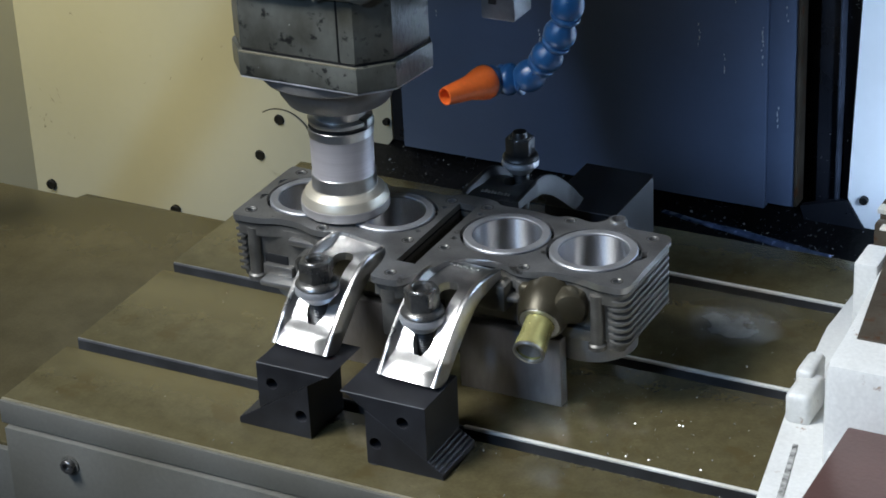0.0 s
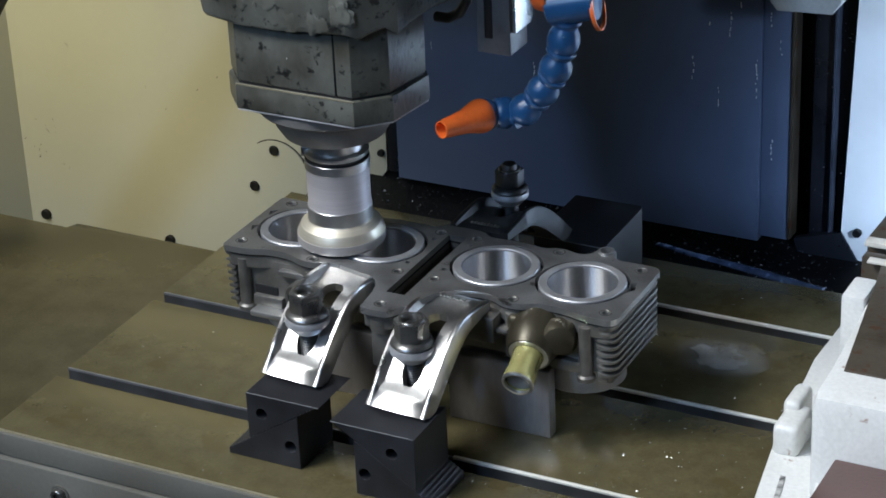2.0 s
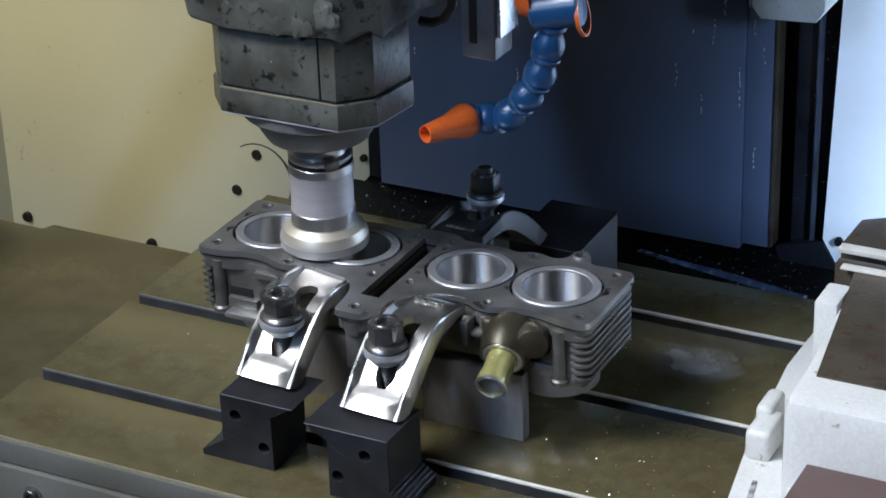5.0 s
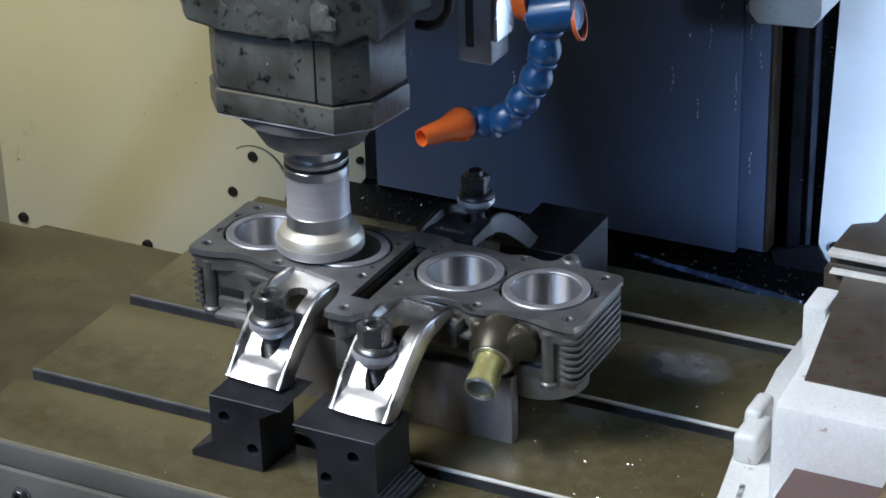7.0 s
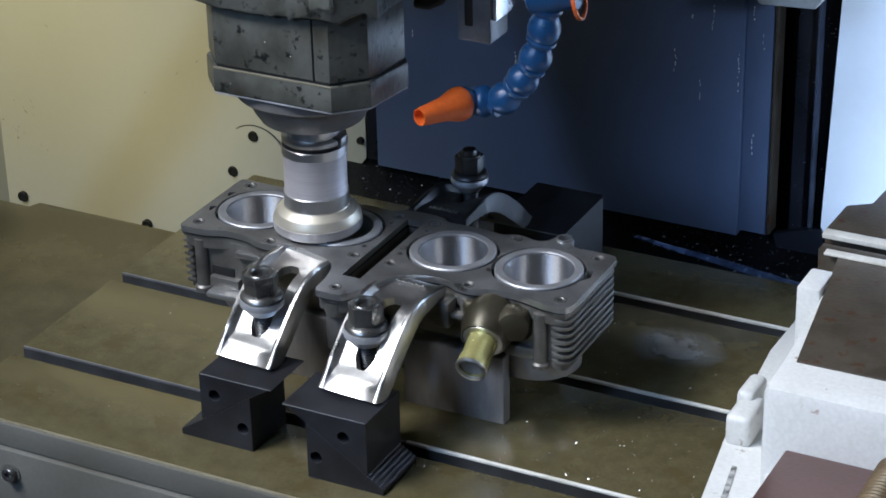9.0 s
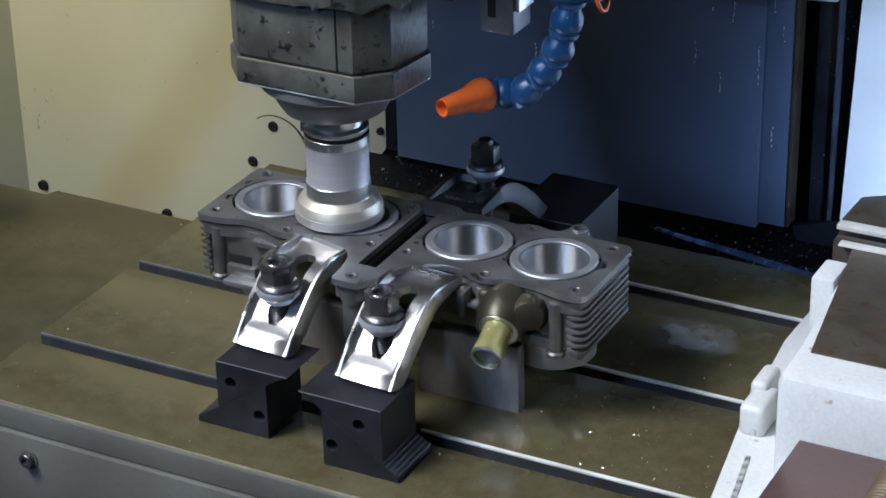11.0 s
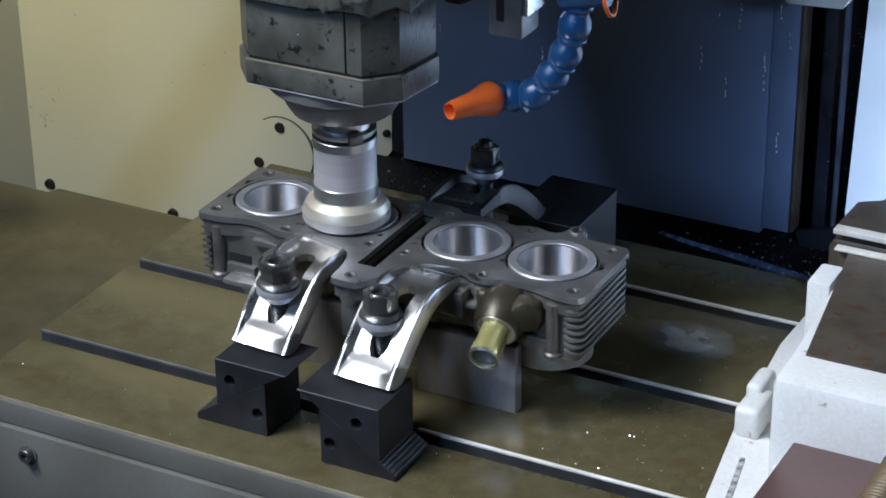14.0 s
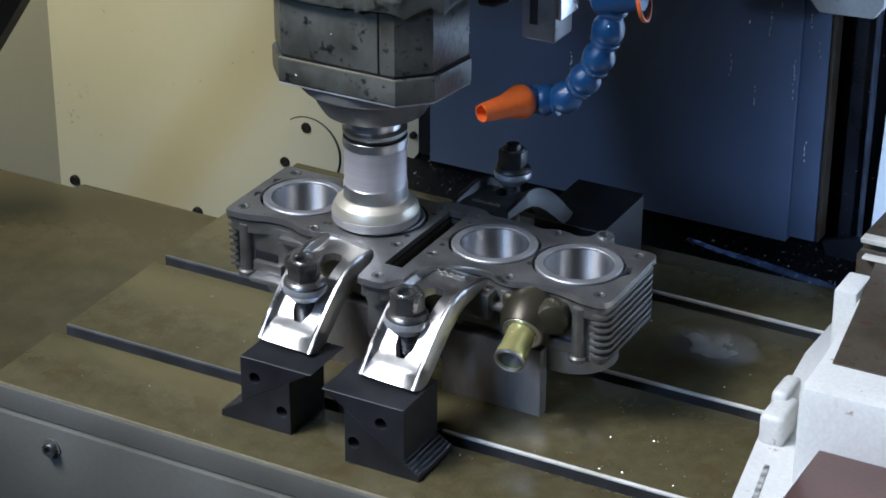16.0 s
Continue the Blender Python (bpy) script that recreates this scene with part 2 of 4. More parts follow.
def lathe(profile, n=64, cap=True):
    """A body of revolution about z from (radius, z) pairs."""
    bm = bmesh.new()
    loops = []
    for r, z in profile:
        if r < 1e-6:
            loops.append([bm.verts.new((0, 0, z))])
        else:
            loops.append([bm.verts.new((r * math.cos(2 * math.pi * i / n), r * math.sin(2 * math.pi * i / n), z)) for i in range(n)])
    for a, b in zip(loops, loops[1:]):
        for i in range(n):
            j = (i + 1) % n
            if len(a) == 1 and len(b) == 1:
                continue
            if len(a) == 1:
                bm.faces.new((a[0], b[i], b[j]))
            elif len(b) == 1:
                bm.faces.new((a[i], a[j], b[0]))
            else:
                bm.faces.new((a[i], a[j], b[j], b[i]))
    if cap:
        for lp in (loops[0], loops[-1]):
            if len(lp) > 2:
                bm.faces.new(lp)
    return bm


def tube(points, r, n=12):
    """A round bar along points."""
    bm = bmesh.new()
    pts = [Vector(p) for p in points]
    loops = []
    for i, p in enumerate(pts):
        d = (pts[min(i + 1, len(pts) - 1)] - pts[max(i - 1, 0)]).normalized()
        q = d.to_track_quat("Z", "Y").to_matrix()
        loops.append([bm.verts.new(p + q @ Vector((r * math.cos(2 * math.pi * k / n), r * math.sin(2 * math.pi * k / n), 0))) for k in range(n)])
    for a, b in zip(loops, loops[1:]):
        for k in range(n):
            bm.faces.new((a[k], a[(k + 1) % n], b[(k + 1) % n], b[k]))
    bm.faces.new(loops[0])
    bm.faces.new(loops[-1])
    return bm


def along(a, b):
    """The pose at a whose z axis points to b."""
    a, b = Vector(a), Vector(b)
    return Matrix.Translation(a) @ (b - a).to_track_quat("Z", "Y").to_matrix().to_4x4()


def outline_box(x0, x1, y0, y1, r, n=6):
    pts = []
    for cx, cy, a0 in ((x1 - r, y1 - r, 0), (x0 + r, y1 - r, 90), (x0 + r, y0 + r, 180), (x1 - r, y0 + r, 270)):
        pts += [(cx + r * math.cos(radians(a0 + 90 * k / n)), cy + r * math.sin(radians(a0 + 90 * k / n))) for k in range(n + 1)]
    return pts


riding = []  # things that travel with the table

# ---------------- setting: enclosure and workshop ----------------
YW = 0.5455
wall = plate([(-0.864, -0.9), (-0.46, -0.9), (-0.46, -0.236), (-0.3567, -0.0985), (-0.3515, 1.4), (-0.864, 1.4)], [], 0, 0.012)
tagged(part("wall_left", turn(wall, pose(0, YW + 0.012, 0, 90)), M_CREAM), "cream painted sheet metal rear guard with bolted cover", "wall", kind="structure")
side = box(-0.90, 0.0, -0.012, 0.0, -0.9, 1.4, 0)
tagged(part("wall_side", turn(side, pose(-0.864, YW + 0.0118, 0, 0, 0, 60)), M_CREAM), "cream painted side guard panel bent forward", "wall", kind="structure")
# same guard paint as the left, its brighter light put into the colour
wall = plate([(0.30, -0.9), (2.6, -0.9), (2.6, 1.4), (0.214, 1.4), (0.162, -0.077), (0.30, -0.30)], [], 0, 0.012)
tagged(part("wall_right", turn(wall, pose(0, YW + 0.012, 0, 90)), M_PALE), "sheet metal rear guard, paint lightened for the daylight on it", "wall", kind="structure")
tagged(part("room_wall_north", box(-4, 4, 2.4, 2.5, -1, 2.6, 0), M_ROOM), "grey workshop wall", "wall", kind="structure")
tagged(part("room_wall_south", box(-4, 4, -4.1, -4, -1, 2.6, 0), M_ROOM), "grey workshop wall", "wall", kind="structure")
tagged(part("room_wall_east", box(4, 4.1, -4, 2.4, -1, 2.6, 0), M_ROOM), "grey workshop wall", "wall", kind="structure")
tagged(part("room_wall_west", box(-4.1, -4, -4, 2.4, -1, 2.6, 0), M_ROOM), "grey workshop wall", "wall", kind="structure")
tagged(part("ceiling", box(-4, 4, -4, 2.4, 2.6, 2.7, 0), M_ROOM), "grey workshop ceiling", "ceiling", kind="structure")
tagged(part("floor", box(-4, 4, -4, 2.4, -1.1, -1, 0), M_FLOOR), "grey concrete workshop floor", "floor", kind="structure")

# column cover between the two guards
col = thing("column_cover", "dark blue-grey sheet metal column cover with oil streaks", "machine cover", kind="structure")
part("panel", box(-0.336, 0.078, YW - 0.012, YW + 0.01, -0.099, 1.3, 0.001), M_BLUEGREY, col)
part("flange", box(0.0785, 0.108, YW - 0.008, YW + 0.01, -0.094, 1.3, 0.001), M_BLUEGREY, col)
part("flange", box(-0.354, -0.3365, YW - 0.002, YW + 0.01, -0.0985, 1.3, 0.001), M_TRIM, col)
part("edge_strip", box(0.1085, 0.112, YW - 0.010, YW + 0.01, -0.092, 1.3, 0.0005), M_RUST, col)
tr = thing("column_trim", "dark oily vertical trim rails beside column cover", "trim", kind="structure")
# black sheet painted as the shade behind the rails
part("gap_back", box(0.10, 0.30, YW + 0.03, YW + 0.04, -0.5, 1.3, 0), M_DARK, tr)
part("rail", box(0.124, 0.146, YW + 0.012, YW + 0.03, -0.16, 1.3, 0.002), M_TRIM, tr)
part("ridge", box(0.1465, 0.150, YW + 0.004, YW + 0.03, -0.16, 1.3, 0.001), M_RIDGE, tr)
part("rail", box(0.1505, 0.166, YW + 0.014, YW + 0.03, -0.16, 1.3, 0.002), M_DARK, tr)
dg = plate([(0.1125, -0.094), (0.152, -0.082), (0.163, -0.080), (0.27, -0.250), (0.165, -0.250)], [], 0, 0.01, 0.001)
part("sloped_trim", turn(dg, pose(0, YW + 0.008, 0, 90)), M_TRIM, tr)
# chip trough behind the table
tro = thing("chip_trough", "oily chip trough behind the machine table, shade painted in black", "trough", kind="structure")
bm = plate([(0.285, -0.135), (0.50, -0.135), (0.56, -0.098), (0.56, -0.16), (0.285, -0.16)], [], -0.388, 0.35)
# tray is oily, and its shade is put into the black colour
part("tray", turn(bm, Matrix(((0, 0, 1, 0), (1, 0, 0, 0), (0, 1, 0, 0), (0, 0, 0, 1)))), M_DARK, tro)
# tapered tube added in the shape of the blue glint
rim = tube([(0.045, 0.345, -0.020), (0.080, 0.336, -0.019), (0.130, 0.325, -0.0182), (0.180, 0.314, -0.0178), (0.222, 0.305, -0.0175)], 0.0036, 14)
for v in rim.verts:
    k = min(1.0, max(0.12, (v.co.x - 0.045) / 0.10))
    v.co.z = -0.021 + (v.co.z + 0.021) * k
part("rim", rim, M_SHEEN, tro, "tapered blue tube painting a glint on the oil")
part("machine_base", box(-1.2, 0.9, -0.15, 0.5, -0.9, -0.45, 0.01), M_APRON, tro)

# round bolted cover and screws on the cream guard
rc = thing("round_cover", "round cream cover plate bolted to guard", "cover plate")
part("disc", turn(lathe([(0, 0), (0.0395, 0), (0.041, 0.001), (0.041, 0.003), (0, 0.003)], 48), Matrix.Translation((-0.4985, YW, -0.1275)) @ pose(0, 0, 0, 90)), M_CREAM, rc)


# dark arc painted as a shadow line along one side of the disc
arc = [(0.0416 * math.cos(radians(a)), 0, 0.0416 * math.sin(radians(a))) for a in range(-50, 126, 5)]
part("shadow_gap", turn(tube(arc, 0.0008, 6), Matrix.Translation((-0.4985, YW - 0.001, -0.1275))), M_HOLE, rc, "dark arc painting a shadow along the cover edge")


def socket_screw(x, z, r=0.0062):
    s = thing("wall_screw", "black socket head screw in the cream guard", "screw", Matrix.Translation((x, YW - 0.0005, z)) @ pose(0, 0, 0, 90), "guard screws")
    part("head", lathe([(0, 0), (r, 0), (r, 0.004), (r * 0.9, 0.005), (r * 0.5, 0.005), (r * 0.5, 0.0042), (0, 0.0042)], 20), M_HOLE, s)


for sx, sz in ((-0.4997, -0.0978), (-0.5294, -0.1467), (-0.469, -0.160), (-0.8337, -0.2384), (-0.655, -0.240), (-0.362, -0.078)):
    socket_screw(sx, sz, 0.0062 if sx < -0.4 else 0.004)
socket_screw(0.1794, -0.0753, 0.0045)

# ---------------- machine table ----------------
XE, YF, YR = -0.309, -0.2122, 0.2762
SLOTS = (-0.1040, 0.0457, 0.1954)  # far edges of the T-slots
SW = 0.0155
table = thing("machine_table", "oily brown steel mill table with three T-slots", "machine table")
riding.append(table)
edges = [YF]
for s in SLOTS:
    edges += [s - SW, s]
edges.append(YR)
for i in range(0, len(edges), 2):
    part("table_strip", box(XE, 1.2, edges[i], edges[i + 1], -0.024, 0.0, 0.0009), M_TABLE, table)
for s in SLOTS:
    # wall colour is darkened to paint the shade inside the slot
    part("slot_wall", box(XE + 0.001, 1.2, s - 0.0006, s + 0.004, -0.0235, -0.0022, 0), M_SLOTWALL, table, "grey steel slot wall, darkened for shade")
    # glint painted as a near-white strip right of x 0.06, grey left
    part("pale_edge", box(0.06, 1.2, s - 0.0011, s + 0.0026, -0.0021, 0.0006, 0.0011), M_GLINTWORN, table, "slot edge with wear and a painted glint")
    part("slot_edge", box(XE + 0.001, 0.0598, s - 0.0006, s + 0.0010, -0.0021, 0.0001, 0.0004), M_BRACKET, table)
# near-black floor paints the depth of the slots as shade
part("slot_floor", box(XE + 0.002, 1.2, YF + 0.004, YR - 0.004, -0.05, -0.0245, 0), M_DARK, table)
part("front_edge", box(XE + 0.001, 1.2, YF - 0.0010, YF + 0.0016, -0.0024, 0.0005, 0.0008), M_EDGE, table, "pale worn front edge")
part("front_lip", box(XE, 1.2, YF - 0.0035, YF - 0.0002, -0.0215, -0.0008, 0.0008), M_APRON, table)
part("apron", box(XE + 0.006, 1.2, YF - 0.008, YF + 0.004, -0.13, -0.0225, 0.001), M_APRON, table, "grey painted table apron")
part("side_wing", plate([(-1.6, -0.165), (XE - 0.001, -0.165), (XE - 0.001, 0.272), (-0.5715, 0.272), (-0.577, 0.260), (-1.6, 0.260)], [], -0.10, -0.081, 0.001), M_WING, table, "oily brown lower cover beside the table")
part("wing_front", box(-1.6, XE - 0.001, -0.172, -0.1655, -0.19, -0.083, 0.001), M_APRON, table)

scr = thing("apron_screw", "steel socket head screw in the table apron", "screw", Matrix.Translation((-0.2401, YF - 0.0082, -0.0425)) @ pose(0, 0, 0, 90))
part("head", lathe([(0, 0), (0.0062, 0), (0.0062, 0.0055), (0.0055, 0.0062), (0.0032, 0.0062), (0.0032, 0.003), (0, 0.003)], 24), M_NUT, scr)
part("washer", lathe([(0.004, -0.0002), (0.0085, -0.0002), (0.0085, 0.001), (0.004, 0.001)], 24, False), M_APRON, scr)
riding.append(scr)
hole = thing("tapped_hole", "tapped hole in the table with thread showing", "hole", Matrix.Translation((0.0217, -0.1757, 0.0004)))
part("rim", lathe([(0, 0), (0.0068, 0), (0.0066, 0.0002), (0, 0.0002)], 24), M_HOLE, hole)
for k in range(3):
    part("thread", turn(lathe([(0.0030 + k * 0.0011, 0.0003), (0.0033 + k * 0.0011, 0.0006), (0.0036 + k * 0.0011, 0.0003)], 20, False), pose(0.0008, 0.0004, 0)), M_CLAMPDARK, hole)
riding.append(hole)

# dried coolant patch
pat = bmesh.new()
bmesh.ops.create_circle(pat, cap_ends=True, segments=40, radius=0.055)
M_STAIN = node_mat("dried_coolant", (0.36, 0.37, 0.36), 0.5, 0.1, (0.16, 0.16, 0.155), 60, 0.9, 300, 0.1)
nt_ = M_STAIN.node_tree
tc_, mp_, gr_ = nt_.nodes.new("ShaderNodeTexCoord"), nt_.nodes.new("ShaderNodeMapping"), nt_.nodes.new("ShaderNodeTexGradient")
gr_.gradient_type = "SPHERICAL"
mp_.inputs["Scale"].default_value = (17, 21, 19)
nz_ = nt_.nodes.new("ShaderNodeTexNoise")
nz_.inputs["Scale"].default_value, nz_.inputs["Detail"].default_value = 38, 7
ml_ = nt_.nodes.new("ShaderNodeMath")
ml_.operation = "MULTIPLY"
rp_ = nt_.nodes.new("ShaderNodeValToRGB")
rp_.color_ramp.elements[0].position, rp_.color_ramp.elements[1].position = 0.12, 0.36
rp_.color_ramp.elements[1].color = (0.62, 0.62, 0.62, 1)
nt_.links.new(tc_.outputs["Object"], mp_.inputs["Vector"])
nt_.links.new(mp_.outputs[0], gr_.inputs["Vector"])
nt_.links.new(tc_.outputs["Object"], nz_.inputs["Vector"])
nt_.links.new(gr_.outputs["Fac"], ml_.inputs[0])
nt_.links.new(nz_.outputs["Fac"], ml_.inputs[1])
nt_.links.new(ml_.outputs[0], rp_.inputs[0])
nt_.links.new(rp_.outputs[0], nt_.nodes["Principled BSDF"].inputs["Alpha"])
pt = tagged(part("coolant_stain", pat, M_STAIN), "pale dried coolant patch on the oily table", "stain", kind="stuff")
pt.matrix_basis = pose(0.196, 0.126, 0.0006)
riding.append(pt)

# ---------------- cylinder block ----------------
HT, P, G, RB, RL = 0.1189, 0.0757, 0.1046, 0.028, 0.0353
BX = (-G / 2 - P, -G / 2, G / 2, G / 2 + P)
block = thing("cylinder_block", "grey cast alloy four-cylinder engine block with finned ends", "engine block", pose(0, 0, 0, 0, 0, -0.25))
riding.append(block)


def wavy(pts, n=5, r=0.35):
    """Round a coarse closed outline by corner cutting."""
    for _ in range(3):
        out = []
        for i, a in enumerate(pts):
            b = pts[(i + 1) % len(pts)]
            out += [(a[0] * 0.75 + b[0] * 0.25, a[1] * 0.75 + b[1] * 0.25), (a[0] * 0.25 + b[0] * 0.75, a[1] * 0.25 + b[1] * 0.75)]
        pts = out
    return pts


DECK = wavy([
    (0.1560, -0.0515), (0.1772, -0.0515), (0.1772, -0.030), (0.1772, 0.026), (0.1772, 0.0462), (0.157, 0.0462), (0.150, 0.0465), (0.141, 0.0455), (0.133, 0.0495), (0.132, 0.062), (0.117, 0.062), (0.115, 0.0485), (0.105, 0.0435),
    (0.094, 0.0475), (0.084, 0.0475), (0.075, 0.042), (0.060, 0.0455), (0.040, 0.0455), (0.024, 0.044), (0.018, 0.052), (-0.018, 0.052), (-0.024, 0.044),
    (-0.040, 0.0455), (-0.062, 0.0455), (-0.075, 0.042), (-0.084, 0.0475), (-0.096, 0.0475), (-0.106, 0.0435), (-0.128, 0.046), (-0.150, 0.0455), (-0.168, 0.046), (-0.174, 0.0455), (-0.1745, 0.039), (-0.1745, -0.046), (-0.174, -0.0525), (-0.1675, -0.053),
    (-0.150, -0.052), (-0.134, -0.0455), (-0.112, -0.0465), (-0.100, -0.053), (-0.084, -0.053), (-0.074, -0.046), (-0.050, -0.052), (-0.026, -0.056), (-0.018, -0.078), (-0.0165, -0.099), (-0.0155, -0.1045), (-0.010, -0.1055), (0.003, -0.1055), (0.0085, -0.1040), (0.013, -0.098),
    (0.022, -0.078), (0.032, -0.054), (0.052, -0.0465), (0.072, -0.046), (0.082, -0.053), (0.098, -0.053), (0.108, -0.046), (0.130, -0.045), (0.150, -0.050)])
TUN = [(-0.0085, -0.074), (0.0078, -0.074), (0.0078, 0.036), (-0.0085, 0.036)]
BOLTS = [(0.165, -0.040, 0.0032), (0.163, 0.036, 0.0036), (0.089, -0.047, 0.0034), (0.089, 0.041, 0.0034), (0.0165, -0.040, 0.0032), (0.0165, 0.037, 0.0034),
         (-0.0165, -0.040, 0.0032), (-0.0165, 0.037, 0.0034), (-0.091, -0.047, 0.0034), (-0.091, 0.041, 0.0034), (-0.163, -0.040, 0.0034), (-0.160, 0.037, 0.0034), (-0.003, -0.094, 0.0032), (0.1245, 0.0555, 0.0048)]
PASS = [(0.0165, -0.022), (0.0165, 0.024), (-0.0165, 0.024), (-0.0165, -0.022)]
holes = [ring(x, y, r, 14) for x, y, r in BOLTS] + [ring(x, y, 0.0026, 10) for x, y in PASS]
holes += [[(0.166, -0.004), (0.171, 0.004), (0.168, 0.016), (0.163, 0.013), (0.1655, 0.004)], [(-0.166, -0.020), (-0.170, -0.012), (-0.164, -0.008)], [(-0.167, 0.010), (-0.170, 0.018), (-0.164, 0.022)]]
holes += [TUN]
holes += [ring(x, 0, RL + 0.0026, 48) for x in BX]
part("deck", plate(DECK, holes, HT - 0.0055, HT, 0.0005), M_ALU, block, "freshly machined deck face", smooth=False)
for x, y, r in BOLTS[:-1]:
    part("countersink", turn(lathe([(r - 0.0003, -0.0012), (r + 0.0010, 0.0), (r + 0.0019, 0.0), (r + 0.0018, -0.0010), (r - 0.0003, -0.0012)], 20, False), pose(x, y, HT + 0.0003)), M_CAST, block, "countersunk hole edge")
# shallow black plate painted as the shade of deep passages
part("deck_floor", plate([(x * 0.985, y * 0.97) for x, y in DECK], [TUN] + [ring(x, 0, RL + 0.0004, 40) for x in BX], HT - 0.0072, HT - 0.0052), M_HOLE, block, "black plate painting the shade in the coolant passages")
for x in BX:
    ln_ = part("cylinder_liner", lathe([(RB, 0.037), (RB, HT + 0.0001), (RB + 0.0005, HT + 0.0006), (RL - 0.0010, HT + 0.0006), (RL, HT - 0.0004), (RL, HT - 0.02), (RL - 0.001, 0.037), (RB, 0.037)], 72, False), M_LINER, block, "grey iron cylinder liner")
    ln_.location = (x, 0, 0.0004)
    b_ = part("bore", lathe([(RB - 0.0002, 0.039), (RB - 0.0002, HT - 0.0012)], 72, False), M_BORE, ln_, "honed bright bore")
part("upper_wall", plate([(x * 0.984, y * 0.955) for x, y in DECK], [TUN] + [ring(x, 0, RL + 0.0004, 40) for x in BX], HT - 0.0180, HT - 0.0073), M_CAST, block)
# side walls under the deck
for sx in (-1, 1):
    x0, x1 = (0.0155, 0.1668) if sx > 0 else (-0.1668, -0.0165)
    wl = plate(outline_box(x0, x1, -0.0445, 0.042, 0.004), [ring(x, 0, RL - 0.0005, 40) for x in BX if x * sx > 0], 0.068, HT - 0.0115)
    part("side_wall", wl, M_CAST, block)
    # end fins
    xe, xi = (0.1765, 0.1575) if sx > 0 else (-0.1740, -0.1645)
    for k in range(8):
        z = 0.1105 - k * 0.0062
        part("fin", turn(plate(outline_box(min(xe, xi), max(xe, xi), -0.0500 + 0.0003 * k, 0.0435, 0.0090, 5), [], -0.0016, 0.0016, 0.0007), pose(0, 0, z)), M_CAST, block)
    part("end_foot", plate(outline_box(min(xe, xi) + (0.003 if sx < 0 else 0), max(xe, xi) - (0.004 if sx > 0 else 0), -0.046, 0.042, 0.005), [], 0.0605, 0.0655, 0.001), M_CAST, block)
    px = 0.1510 if sx > 0 else -0.1580
    part("corner_post", turn(lathe([(0.0074, 0.0605), (0.0074, 0.064), (0.0055, 0.0655), (0.0055, HT - 0.0112)], 20), pose(px, -0.0465, 0)), M_CAST, block)
    part("lower_ledge", box(min(0.150 * sx, 0.122 * sx), max(0.150 * sx, 0.122 * sx), -0.050, -0.040, 0.066, 0.076, 0.0015), M_CAST, block)
    part("bolt_boss", turn(lathe([(0.0065, 0.070), (0.0065, HT - 0.0112)], 18), pose((0.089 if sx > 0 else -0.091), -0.0465, 0)), M_CAST, block)
    part("bolt_boss", turn(lathe([(0.006, 0.070), (0.006, HT - 0.0112)], 18), pose((0.089 if sx > 0 else -0.091), 0.041, 0)), M_CAST, block)
# chain tunnel walls and front lug
tun_o = [(-0.0145, -0.080), (0.0135, -0.080), (0.0135, 0.044), (-0.0145, 0.044)]
# dark boss colour paints the shade on the tunnel walls
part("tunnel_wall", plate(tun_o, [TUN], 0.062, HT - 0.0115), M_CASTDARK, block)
# black plate added as the shade at the tunnel bottom
part("tunnel_shade_floor", box(-0.014, 0.013, -0.079, 0.043, 0.0605, 0.0625, 0), M_HOLE, block)
part("front_lug", turn(lathe([(0.0085, 0.096), (0.0095, 0.099), (0.0095, HT - 0.0112)], 20), pose(-0.003, -0.0935, 0)), M_CAST, block)
part("lug_web", box(-0.0145, 0.0125, -0.092, -0.0805, 0.060, HT - 0.0115, 0.002), M_CAST, block)
part("ear_boss", turn(lathe([(0.0070, 0.085), (0.0076, HT - 0.0112)], 20), pose(0.1245, 0.0555, 0)), M_CAST, block)
part("ear_rim", turn(lathe([(0.0050, 0), (0.0066, 0), (0.0066, 0.0022), (0.0050, 0.0022), (0.0050, 0)], 24, False), pose(0.1245, 0.0555, HT - 0.0004)), M_ALU, block)
# clamp seats on the front
part("clamp_seat", box(-0.078, -0.021, -0.060, -0.0447, 0.085, 0.1073, 0.002), M_CAST, block)
part("clamp_seat", box(0.020, 0.080, -0.064, -0.0447, 0.085, 0.1073, 0.002), M_CAST, block)
part("clamp_seat", box(-0.018, 0.036, 0.0425, 0.068, 0.085, 0.1075, 0.002), M_CAST, block)
# water outlet with pipe stub
OD = Vector((0.0040, -0.0350, -0.0140)).normalized()
part("water_outlet", join(turn(lathe([(0.0225, -0.008), (0.0225, 0.004), (0.0215, 0.012), (0.0190, 0.0205), (0.0175, 0.0240), (0.0125, 0.0245)], 32), along((0.1085, -0.044, 0.0925), Vector((0.1085, -0.044, 0.0925)) + OD)),
                          turn(lathe([(0.0, 0), (0.0140, 0.0), (0.0140, 0.010), (0.0120, 0.0140), (0.008, 0.0155), (0, 0.016)], 24), pose(0.1275, -0.046, 0.0965, 90, 0, 25)),
                          turn(box(-0.026, 0.030, -0.010, 0.006, -0.014, 0.012, 0.005, 3), pose(0.1125, -0.046, 0.0965))), M_CASTDARK, block, "brown cast water outlet boss")
PA = Vector((0.1085, -0.044, 0.0925)) + OD * 0.022
part("pipe_stub", turn(lathe([(0.0118, -0.002), (0.0118, 0.020), (0.0127, 0.0235), (0.0127, 0.0312), (0.0110, 0.0320), (0.0104, 0.026), (0.0104, 0.010), (0, 0.010)], 24), along(PA, PA + OD)), M_BRASS, block, "yellow zinc plated pipe stub", angle=35)
